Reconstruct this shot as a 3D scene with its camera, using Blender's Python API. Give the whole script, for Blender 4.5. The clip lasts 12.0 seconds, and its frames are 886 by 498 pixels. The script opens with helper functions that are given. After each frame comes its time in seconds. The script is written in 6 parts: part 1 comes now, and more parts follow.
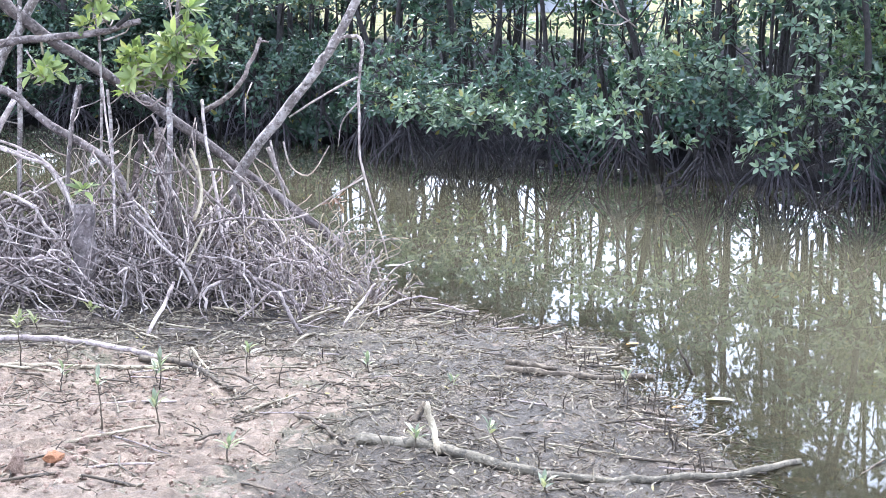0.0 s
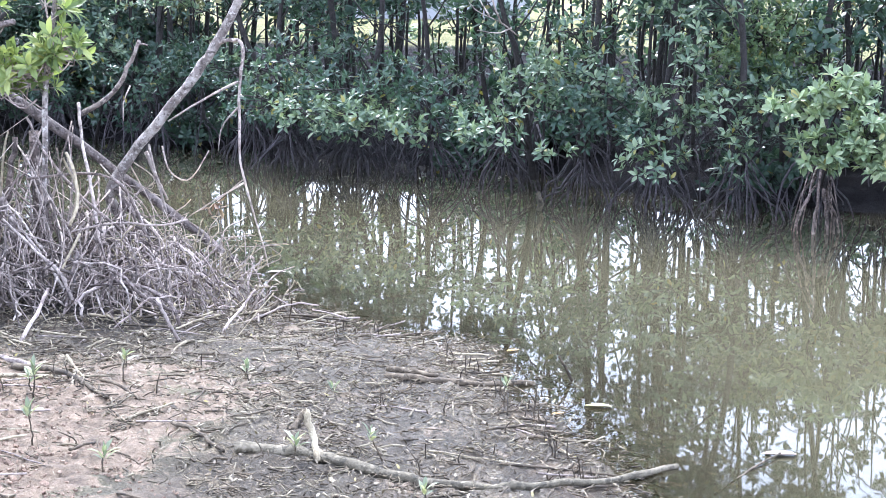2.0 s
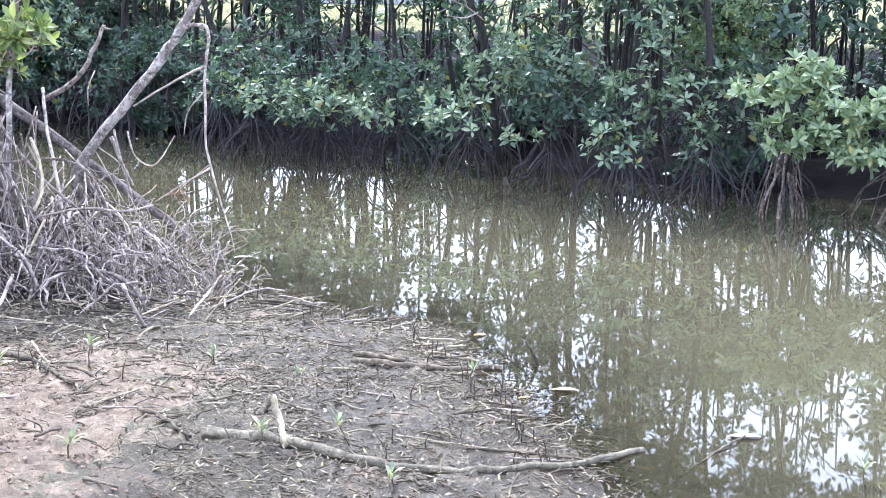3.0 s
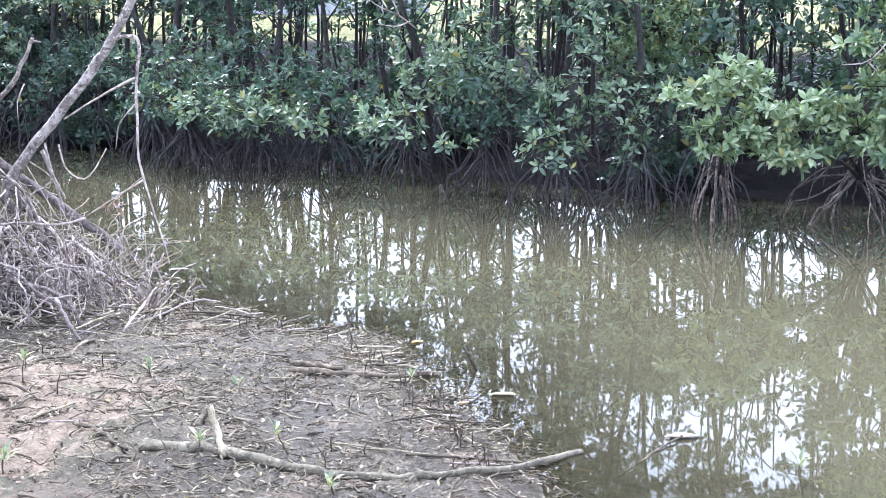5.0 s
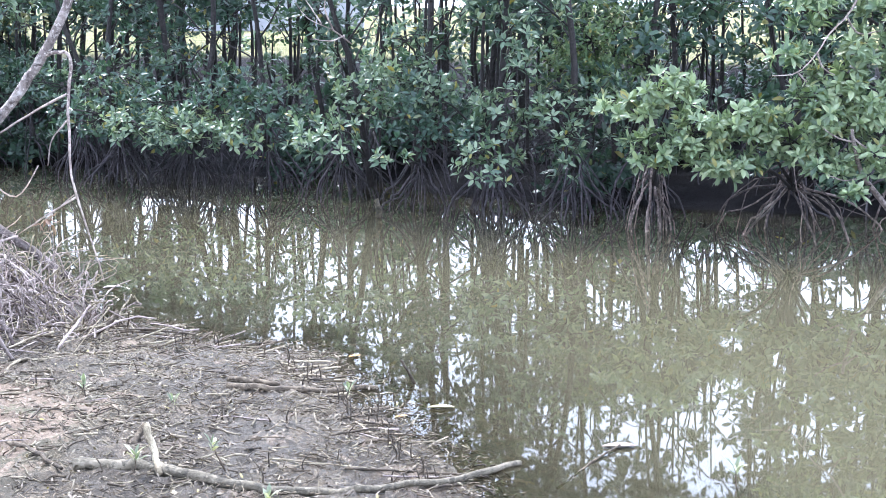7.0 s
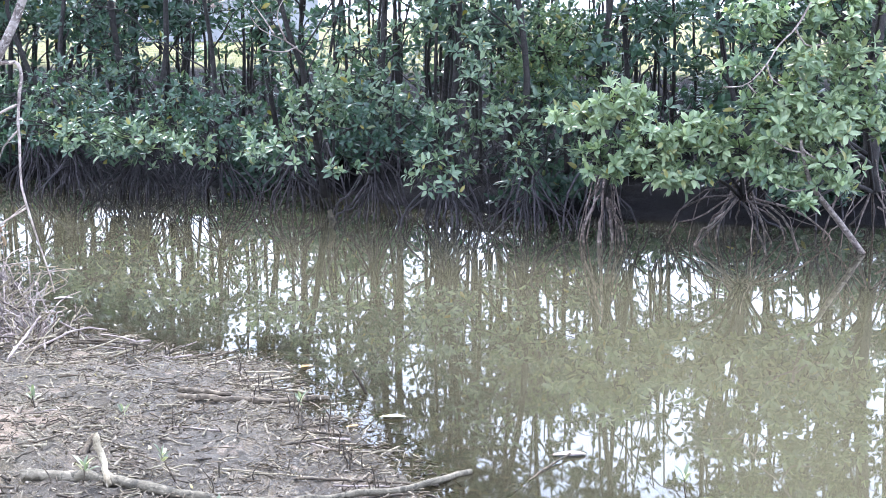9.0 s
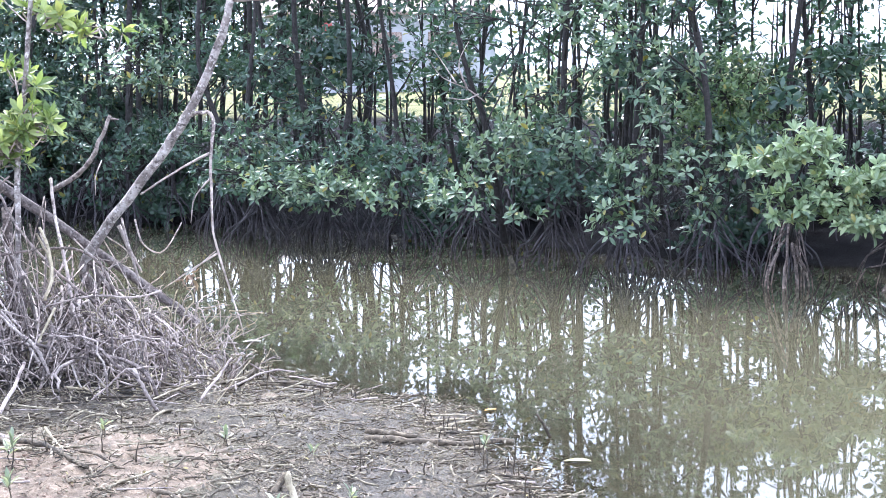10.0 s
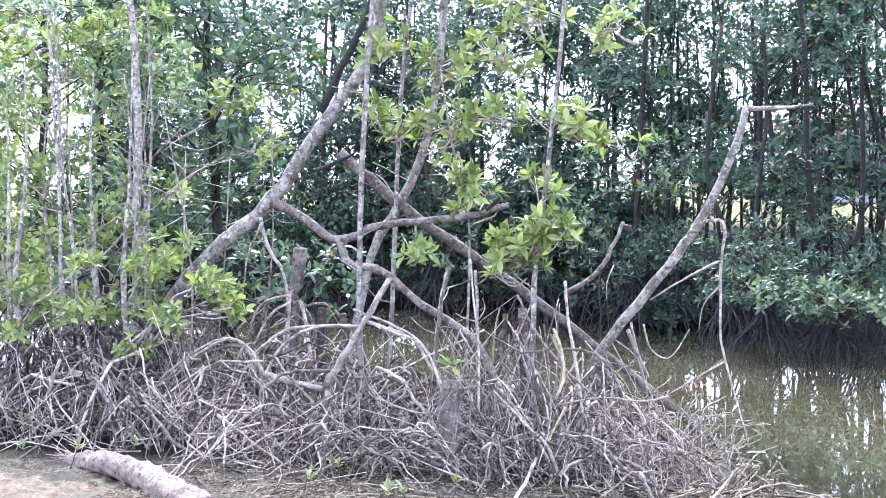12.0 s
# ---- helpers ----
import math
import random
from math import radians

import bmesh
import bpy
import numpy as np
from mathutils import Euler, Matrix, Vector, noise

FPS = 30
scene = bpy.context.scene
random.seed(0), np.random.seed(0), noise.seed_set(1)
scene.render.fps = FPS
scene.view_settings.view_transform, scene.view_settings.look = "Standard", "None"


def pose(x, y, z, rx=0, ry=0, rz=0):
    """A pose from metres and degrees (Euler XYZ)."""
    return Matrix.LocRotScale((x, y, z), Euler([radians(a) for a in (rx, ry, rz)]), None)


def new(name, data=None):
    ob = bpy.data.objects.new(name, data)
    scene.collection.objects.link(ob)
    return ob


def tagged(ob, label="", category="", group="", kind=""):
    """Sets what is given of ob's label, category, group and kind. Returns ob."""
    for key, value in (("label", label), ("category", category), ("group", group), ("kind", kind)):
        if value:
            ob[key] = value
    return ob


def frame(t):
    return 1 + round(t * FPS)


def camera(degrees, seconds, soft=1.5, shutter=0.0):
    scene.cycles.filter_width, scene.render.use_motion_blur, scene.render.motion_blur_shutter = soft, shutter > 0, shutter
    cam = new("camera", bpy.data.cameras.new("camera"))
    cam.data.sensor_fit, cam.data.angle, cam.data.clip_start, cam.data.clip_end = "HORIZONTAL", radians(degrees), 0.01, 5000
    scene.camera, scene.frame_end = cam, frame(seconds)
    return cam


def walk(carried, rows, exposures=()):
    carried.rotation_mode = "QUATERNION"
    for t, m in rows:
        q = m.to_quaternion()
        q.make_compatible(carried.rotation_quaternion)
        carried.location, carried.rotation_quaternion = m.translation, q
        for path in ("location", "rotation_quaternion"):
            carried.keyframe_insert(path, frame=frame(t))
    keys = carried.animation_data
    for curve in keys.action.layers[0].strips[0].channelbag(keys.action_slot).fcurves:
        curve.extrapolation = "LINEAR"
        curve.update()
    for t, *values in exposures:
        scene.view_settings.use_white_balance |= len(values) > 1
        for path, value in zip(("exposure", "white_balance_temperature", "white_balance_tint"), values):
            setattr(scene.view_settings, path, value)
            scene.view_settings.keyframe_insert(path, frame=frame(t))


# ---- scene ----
import functools

cam = camera(32.5, 12.0, soft=0.6)
# seconds, then the camera's place and turn: it is held in the hand on the bank and pans
ROWS = [
    (0.0, 0.000, 0.000, 1.800, 80.30, 0.20, -0.03),
    (0.5, 0.001, 0.006, 1.804, 80.60, -0.12, -1.19),
    (1.0, 0.005, 0.013, 1.801, 80.75, -0.36, -2.54),
    (1.5, 0.005, 0.011, 1.802, 80.73, -0.58, -3.63),
    (2.0, 0.002, 0.018, 1.799, 80.55, -0.74, -4.40),
    (2.5, 0.006, 0.018, 1.796, 80.27, -0.82, -5.02),
    (3.0, 0.006, 0.013, 1.798, 80.01, -0.81, -5.63),
    (5.0, 0.015, 0.007, 1.784, 80.40, -0.12, -8.13),
    (5.5, 0.010, 0.002, 1.785, 80.74, 0.05, -8.81),
    (6.0, 0.014, 0.008, 1.780, 80.94, 0.18, -9.35),
    (6.5, 0.015, 0.002, 1.778, 80.98, 0.24, -9.88),
    (7.0, 0.020, 0.007, 1.774, 80.97, 0.18, -10.57),
    (7.5, 0.018, -0.002, 1.774, 81.05, 0.04, -11.44),
    (7.7, 0.017, 0.000, 1.772, 81.12, -0.02, -11.85),
    (9.3, 0.039, -0.018, 1.770, 81.57, 0.04, -12.23),
    (9.5, 0.034, -0.019, 1.769, 81.87, 0.25, -11.00),
    (10.0, -0.009, -0.045, 1.754, 83.27, 0.88, -5.67),
    (10.5, -0.024, -0.059, 1.756, 85.01, 1.10, 1.43),
    (11.0, -0.042, -0.065, 1.760, 86.56, 0.77, 7.95),
    (11.5, -0.067, -0.095, 1.760, 87.41, 0.32, 12.33),
    (12.0, -0.073, -0.096, 1.758, 87.52, 0.42, 13.03),
]
walk(cam, [(t, pose(x, y, z, rx, ry, rz)) for t, x, y, z, rx, ry, rz in ROWS],
     exposures=[(0.0, 2.21, 5440, 14), (12.0, 2.21, 5440, 14)])

# ---- light ----
SUN_EL, SUN_AZ = radians(53), radians(345)
world = bpy.data.worlds.new("sky")
scene.world = world
world.use_nodes = True
wn = world.node_tree.nodes
sky = wn.new("ShaderNodeTexSky")
sky.sky_type = "NISHITA"
sky.sun_disc = False
sky.sun_elevation, sky.sun_rotation = SUN_EL, SUN_AZ
sky.air_density, sky.dust_density, sky.ozone_density = 1.0, 2.0, 1.0
# a bright, even veil of cloud over the clear sky
veil = wn.new("ShaderNodeMix")
veil.data_type = "RGBA"
veil.inputs[0].default_value = 0.86
veil.inputs[7].default_value = (8.6, 9.0, 10.0, 1)
world.node_tree.links.new(sky.outputs[0], veil.inputs[6])
world.node_tree.links.new(veil.outputs[2], wn["Background"].inputs[0])
wn["Background"].inputs[1].default_value = 0.12
sun = new("sun", bpy.data.lights.new("sun", "SUN"))
sun.data.energy, sun.data.angle, sun.data.color = 2.8, radians(11), (1.0, 0.93, 0.83)
sun_from = Vector((math.sin(SUN_AZ) * math.cos(SUN_EL), math.cos(SUN_AZ) * math.cos(SUN_EL), math.sin(SUN_EL)))
sun.matrix_world = Matrix.Translation((0, 0, 30)) @ sun_from.to_track_quat("Z", "Y").to_matrix().to_4x4()


# ---- materials ----
def material(name):
    m = bpy.data.materials.new(name)
    m.use_nodes = True
    return m, m.node_tree.nodes, m.node_tree.links, m.node_tree.nodes["Principled BSDF"]


def ramp(n, l, fac, stops):
    r = n.new("ShaderNodeValToRGB")
    while len(r.color_ramp.elements) < len(stops):
        r.color_ramp.elements.new(0.5)
    for e, (p, c) in zip(r.color_ramp.elements, stops):
        e.position, e.color = p, (*c, 1)
    l.new(fac, r.inputs[0])
    return r.outputs[0]


def noise_tex(n, l, scale, detail=6, rough=0.6, coord=None):
    t = n.new("ShaderNodeTexNoise")
    t.inputs["Scale"].default_value, t.inputs["Detail"].default_value, t.inputs["Roughness"].default_value = scale, detail, rough
    if coord is not None:
        l.new(coord, t.inputs["Vector"])
    return t.outputs["Fac"]


def mix_col(n, l, fac, a, b, mode="MIX"):
    m = n.new("ShaderNodeMix")
    m.data_type, m.blend_type = "RGBA", mode
    for sock, v in ((m.inputs[0], fac), (m.inputs[6], a), (m.inputs[7], b)):
        if isinstance(v, (int, float)):
            sock.default_value = v
        elif isinstance(v, tuple):
            sock.default_value = (*v, 1)
        else:
            l.new(v, sock)
    return m.outputs[2]


def bump(n, l, height, strength, distance, bsdf):
    b = n.new("ShaderNodeBump")
    b.inputs["Strength"].default_value, b.inputs["Distance"].default_value = strength, distance
    l.new(height, b.inputs["Height"])
    l.new(b.outputs[0], bsdf.inputs["Normal"])


def leaf_material(name, dark, mid, light, gloss=0.34, back=0.42):
    m, n, l, p = material(name)
    g = n.new("ShaderNodeNewGeometry")
    o = n.new("ShaderNodeTexCoord").outputs["Object"]
    col = ramp(n, l, g.outputs["Random Per Island"], [(0.0, dark), (0.55, mid), (0.96, light), (0.995, (0.24, 0.20, 0.04))])
    col = mix_col(n, l, ramp(n, l, noise_tex(n, l, 1.7, 3, 0.5, o), [(0.35, (0, 0, 0)), (0.7, (1, 1, 1))]), col, mix_col(n, l, 0.35, col, light))
    l.new(col, p.inputs["Base Color"])
    p.inputs["Roughness"].default_value = gloss
    t = n.new("ShaderNodeBsdfTranslucent")
    l.new(mix_col(n, l, 1.0, col, (1.0, 1.06, 0.68), "MULTIPLY"), t.inputs[0])
    s = n.new("ShaderNodeMixShader")
    s.inputs[0].default_value = back
    l.new(p.outputs[0], s.inputs[1])
    l.new(t.outputs[0], s.inputs[2])
    l.new(s.outputs[0], n["Material Output"].inputs[0])
    return m


def bark_material(name, dark, mid, pale, lichen=0.5, rough=0.85, vary=0.6):
    m, n, l, p = material(name)
    o = n.new("ShaderNodeTexCoord").outputs["Object"]
    r = n.new("ShaderNodeObjectInfo").outputs["Random"]
    col = ramp(n, l, noise_tex(n, l, 9.0, 8, 0.7, o), [(0.3, dark), (0.55, mid), (0.75, pale)])
    spots = ramp(n, l, noise_tex(n, l, 38.0, 4, 0.6, o), [(0.56, (0, 0, 0)), (0.64, (lichen, lichen, lichen))])
    col = mix_col(n, l, spots, col, pale)
    patch = ramp(n, l, noise_tex(n, l, 16.0, 5, 0.65, o), [(0.50, (0, 0, 0)), (0.58, (lichen * 0.8, lichen * 0.8, lichen * 0.8))])
    col = mix_col(n, l, patch, col, mix_col(n, l, 0.5, mid, pale))
    crack = ramp(n, l, noise_tex(n, l, 26.0, 6, 0.7, o), [(0.38, (0.9, 0.9, 0.9)), (0.48, (0, 0, 0))])
    col = mix_col(n, l, crack, col, dark)
    both = n.new("ShaderNodeMath")
    both.operation = "ADD"
    l.new(r, both.inputs[0])
    l.new(n.new("ShaderNodeNewGeometry").outputs["Random Per Island"], both.inputs[1])
    tone = n.new("ShaderNodeMapRange")
    tone.inputs[2].default_value = 2.0
    tone.inputs[3].default_value, tone.inputs[4].default_value = 1.0 - vary, 1.0 + vary
    l.new(both.outputs[0], tone.inputs[0])
    hsv = n.new("ShaderNodeHueSaturation")
    l.new(tone.outputs[0], hsv.inputs["Value"])
    l.new(col, hsv.inputs["Color"])
    l.new(hsv.outputs[0], p.inputs["Base Color"])
    p.inputs["Roughness"].default_value = rough
    bump(n, l, noise_tex(n, l, 45.0, 8, 0.75, o), 0.9, 0.015, p)
    return m


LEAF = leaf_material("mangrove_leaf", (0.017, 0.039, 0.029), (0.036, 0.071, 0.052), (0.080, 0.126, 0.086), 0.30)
LEAF_MID = leaf_material("mid_mangrove_leaf", (0.026, 0.053, 0.036), (0.056, 0.097, 0.061), (0.118, 0.168, 0.098), 0.30)
LEAF_LIGHT = leaf_material("young_mangrove_leaf", (0.065, 0.105, 0.040), (0.175, 0.230, 0.075), (0.36, 0.40, 0.150), 0.38, 0.48)
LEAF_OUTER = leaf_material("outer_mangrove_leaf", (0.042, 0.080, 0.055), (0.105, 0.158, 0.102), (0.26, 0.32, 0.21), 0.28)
LEAF_PALE = leaf_material("pale_mangrove_leaf", (0.052, 0.094, 0.056), (0.155, 0.220, 0.120), (0.36, 0.42, 0.25), 0.30, 0.42)
LEAF_SMALL = leaf_material("shrub_leaf", (0.045, 0.085, 0.040), (0.090, 0.145, 0.062), (0.19, 0.25, 0.11))
LEAF_YELLOW = leaf_material("seedling_leaf", (0.11, 0.14, 0.07), (0.19, 0.21, 0.10), (0.33, 0.33, 0.18))
LEAF_GREY = leaf_material("greyed_seedling_leaf", (0.075, 0.10, 0.065), (0.145, 0.175, 0.115), (0.34, 0.35, 0.25))
# trunk bark with the shade of the crowns put into its colour
BARK_SHADED = bark_material("shaded_mangrove_bark", (0.008, 0.006, 0.006), (0.019, 0.0155, 0.014), (0.05, 0.044, 0.040), vary=0.3)
BARK_MID = bark_material("grey_bark", (0.035, 0.026, 0.024), (0.135, 0.108, 0.098), (0.36, 0.31, 0.285), 0.6, vary=0.25)
BARK_PALE = bark_material("lichened_bark", (0.060, 0.047, 0.042), (0.25, 0.212, 0.19), (0.58, 0.54, 0.50), 0.85, vary=0.25)
# prop root bark again, darkened and purpled to hold the shade under trees
ROOT_SHADED = bark_material("shaded_root_bark", (0.013, 0.011, 0.013), (0.040, 0.034, 0.039), (0.100, 0.087, 0.092))
ROOT = bark_material("prop_root_bark", (0.017, 0.012, 0.0105), (0.092, 0.070, 0.061), (0.36, 0.295, 0.262), vary=0.92)
DEAD = bark_material("dead_wood", (0.085, 0.064, 0.060), (0.31, 0.256, 0.224), (0.64, 0.565, 0.50), 0.6)
STICK = bark_material("muddy_stick", (0.015, 0.011, 0.007), (0.075, 0.056, 0.035), (0.25, 0.20, 0.135), 0.3)
STRAW = bark_material("bleached_stick", (0.10, 0.076, 0.050), (0.26, 0.22, 0.145), (0.50, 0.445, 0.325), 0.3)
DRIFT = bark_material("mossy_driftwood", (0.032, 0.027, 0.018), (0.105, 0.089, 0.060), (0.26, 0.225, 0.165), 0.4)
LOGWOOD = bark_material("weathered_wood", (0.050, 0.034, 0.028), (0.215, 0.160, 0.138), (0.46, 0.38, 0.335), 0.5, vary=0.2)
TWIG = bark_material("grey_twig", (0.09, 0.070, 0.063), (0.30, 0.245, 0.215), (0.60, 0.525, 0.47), 0.3)


def ground_material():
    m, n, l, p = material("mud_and_clay")
    o = n.new("ShaderNodeTexCoord").outputs["Object"]
    z = n.new("ShaderNodeAttribute")
    z.attribute_name = "zone"
    sep = n.new("ShaderNodeSeparateColor")
    l.new(z.outputs["Color"], sep.inputs[0])
    mud = ramp(n, l, noise_tex(n, l, 8.0, 12, 0.82, o), [(0.36, (0.013, 0.0095, 0.0055)), (0.5, (0.058, 0.043, 0.025)), (0.64, (0.21, 0.160, 0.100))])
    mud = mix_col(n, l, ramp(n, l, noise_tex(n, l, 70.0, 6, 0.75, o), [(0.50, (0, 0, 0)), (0.60, (0.85, 0.85, 0.85))]), mud, (0.28, 0.222, 0.145))
    mud = mix_col(n, l, ramp(n, l, noise_tex(n, l, 3.1, 7, 0.7, o), [(0.52, (0, 0, 0)), (0.62, (0.4, 0.4, 0.4))]), mud, (0.115, 0.106, 0.066))
    slick = ramp(n, l, noise_tex(n, l, 2.7, 4, 0.55, n.new('ShaderNodeTexCoord').outputs['Object']), [(0.56, (0, 0, 0)), (0.66, (1, 1, 1))])
    mud = mix_col(n, l, mix_col(n, l, 1.0, slick, (0.7, 0.7, 0.7), 'MULTIPLY'), mud, (0.21, 0.150, 0.100))
    mud = mix_col(n, l, ramp(n, l, noise_tex(n, l, 2.3, 6, 0.65, o), [(0.41, (0, 0, 0)), (0.54, (0.7, 0.7, 0.7))]), mud, (0.040, 0.030, 0.019))
    clay = ramp(n, l, noise_tex(n, l, 11.0, 11, 0.8, o), [(0.34, (0.065, 0.046, 0.030)), (0.48, (0.20, 0.146, 0.099)), (0.66, (0.40, 0.305, 0.218))])
    grass = ramp(n, l, noise_tex(n, l, 0.9, 9, 0.75, o), [(0.3, (0.09, 0.095, 0.035)), (0.5, (0.165, 0.16, 0.075)), (0.72, (0.24, 0.22, 0.12))])
    edge = n.new("ShaderNodeMath")
    edge.operation = "MULTIPLY_ADD"
    l.new(noise_tex(n, l, 3.2, 8, 0.75, o), edge.inputs[0])
    edge.inputs[1].default_value = 1.6
    l.new(sep.outputs[0], edge.inputs[2])
    fac = ramp(n, l, edge.outputs[0], [(0.92, (0, 0, 0)), (1.18, (1, 1, 1))])
    algae = ramp(n, l, edge.outputs[0], [(0.72, (0, 0, 0)), (0.86, (0.55, 0.55, 0.55)), (0.98, (0.55, 0.55, 0.55)), (1.10, (0, 0, 0))])
    col = mix_col(n, l, fac, mud, clay)
    near_clay = n.new("ShaderNodeMath")
    near_clay.operation, near_clay.use_clamp = "MULTIPLY", True
    near_clay.inputs[1].default_value = 3.0
    l.new(sep.outputs[0], near_clay.inputs[0])
    col = mix_col(n, l, mix_col(n, l, 1.0, algae, near_clay.outputs[0], "MULTIPLY"), col, (0.17, 0.165, 0.095))
    # near-black mud: shade under trees and roots is put into its colour
    shaded_silt = ramp(n, l, noise_tex(n, l, 4.0, 9, 0.7, o), [(0.3, (0.005, 0.0045, 0.0055)), (0.7, (0.015, 0.0135, 0.0155))])
    col = mix_col(n, l, z.outputs["Alpha"], col, shaded_silt)
    col = mix_col(n, l, sep.outputs[1], col, grass)
    l.new(col, p.inputs["Base Color"])
    rough = n.new("ShaderNodeMapRange")
    rough.inputs[3].default_value, rough.inputs[4].default_value = 0.88, 0.40
    sheen = n.new('ShaderNodeMath')
    sheen.operation = 'MAXIMUM'
    l.new(sep.outputs[2], sheen.inputs[0])
    l.new(mix_col(n, l, 1.0, slick, (0.35, 0.35, 0.35), 'MULTIPLY'), sheen.inputs[1])
    l.new(sheen.outputs[0], rough.inputs[0])
    l.new(rough.outputs[0], p.inputs["Roughness"])
    # the darkened ground loses its gloss too
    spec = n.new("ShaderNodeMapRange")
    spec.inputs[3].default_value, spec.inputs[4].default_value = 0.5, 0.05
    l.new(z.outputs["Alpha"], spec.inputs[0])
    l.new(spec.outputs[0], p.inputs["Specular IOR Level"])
    bump(n, l, noise_tex(n, l, 30.0, 12, 0.82, o), 1.0, 0.05, p)
    return m


def water_material():
    m, n, l, p = material("murky_water")
    o = n.new("ShaderNodeTexCoord").outputs["Object"]
    p.inputs["Roughness"].default_value = 0.015
    p.inputs["IOR"].default_value = 1.34
    col = ramp(n, l, noise_tex(n, l, 0.45, 4, 0.5, o), [(0.3, (0.050, 0.046, 0.028)), (0.7, (0.066, 0.060, 0.037))])
    l.new(col, p.inputs["Base Color"])
    st = n.new("ShaderNodeMapping")
    st.inputs["Scale"].default_value = (0.6, 1.6, 1.0)
    l.new(o, st.inputs[0])
    bump(n, l, noise_tex(n, l, 2.4, 2, 0.45, st.outputs[0]), 0.014, 0.02, p)
    a = n.new("ShaderNodeAttribute")
    a.attribute_name = "clear"
    t = n.new("ShaderNodeBsdfRefraction")
    t.inputs["IOR"].default_value, t.inputs["Roughness"].default_value = 1.34, 0.0
    t.inputs[0].default_value = (0.80, 0.80, 0.66, 1)
    clear = n.new("ShaderNodeBsdfTransparent")
    clear.inputs[0].default_value = (0.72, 0.72, 0.62, 1)
    gl = n.new("ShaderNodeBsdfGlossy")
    gl.inputs["Roughness"].default_value = 0.015
    fr = n.new("ShaderNodeFresnel")
    fr.inputs["IOR"].default_value = 1.34
    thin = n.new("ShaderNodeMixShader")
    l.new(fr.outputs[0], thin.inputs[0])
    l.new(clear.outputs[0], thin.inputs[1])
    l.new(gl.outputs[0], thin.inputs[2])
    s = n.new("ShaderNodeMixShader")
    l.new(a.outputs["Fac"], s.inputs[0])
    l.new(p.outputs[0], s.inputs[1])
    l.new(thin.outputs[0], s.inputs[2])
    l.new(s.outputs[0], n["Material Output"].inputs[0])
    return m


# ---- building blocks ----
def mesh_from(name, V, F, mat, smooth=True):
    me = bpy.data.meshes.new(name)
    V = np.asarray(V, dtype=np.float32).reshape(-1, 3)
    F = np.asarray(F, dtype=np.int32)
    k = F.shape[1]
    me.vertices.add(len(V))
    me.vertices.foreach_set("co", V.ravel())
    me.loops.add(F.size)
    me.loops.foreach_set("vertex_index", F.ravel())
    me.polygons.add(len(F))
    me.polygons.foreach_set("loop_start", np.arange(0, F.size, k, dtype=np.int32))
    me.polygons.foreach_set("use_smooth", np.full(len(F), smooth))
    me.update(calc_edges=True)
    me.materials.append(mat)
    return me


def piece(name, VF, mat, parent=None, label="", smooth=True):
    ob = new(name, mesh_from(name, *VF, mat, smooth))
    if parent is not None:
        ob.parent = parent
    if label:
        ob["label"] = label
    return ob


def thing(name, at, label, category, group="", kind=""):
    ob = new(name)
    ob.location = at
    ob.empty_display_size = 0.1
    return tagged(ob, label, category, group, kind)


def smooth_path(pts, n):
    P = np.asarray(pts, float)
    if len(P) == 2:
        return P[0] + (P[1] - P[0]) * np.linspace(0, 1, n)[:, None]
    Q = np.vstack([2 * P[0] - P[1], P, 2 * P[-1] - P[-2]])
    s = np.linspace(0, len(P) - 1 - 1e-6, n)
    i, f = s.astype(int), (s % 1)[:, None]
    a, b, c, d = Q[i], Q[i + 1], Q[i + 2], Q[i + 3]
    return 0.5 * (2 * b + (c - a) * f + (2 * a - 5 * b + 4 * c - d) * f ** 2 + (3 * b - a - 3 * c + d) * f ** 3)


@functools.lru_cache(None)
def tube_faces(n, sides):
    F = []
    for i in range(n - 1):
        for j in range(sides):
            F.append((i * sides + j, i * sides + (j + 1) % sides, (i + 1) * sides + (j + 1) % sides, (i + 1) * sides + j))
    c0, c1, e = n * sides, n * sides + 1, (n - 1) * sides
    for j in range(0, sides, 2):
        j1, j2 = (j + 1) % sides, (j + 2) % sides
        if j + 1 < sides:
            F.append((c0, j2 if j + 2 <= sides else 0, j1, j))
            F.append((c1, e + j, e + j1, e + (j2 if j + 2 <= sides else 0)))
    return np.array(F, dtype=np.int32)


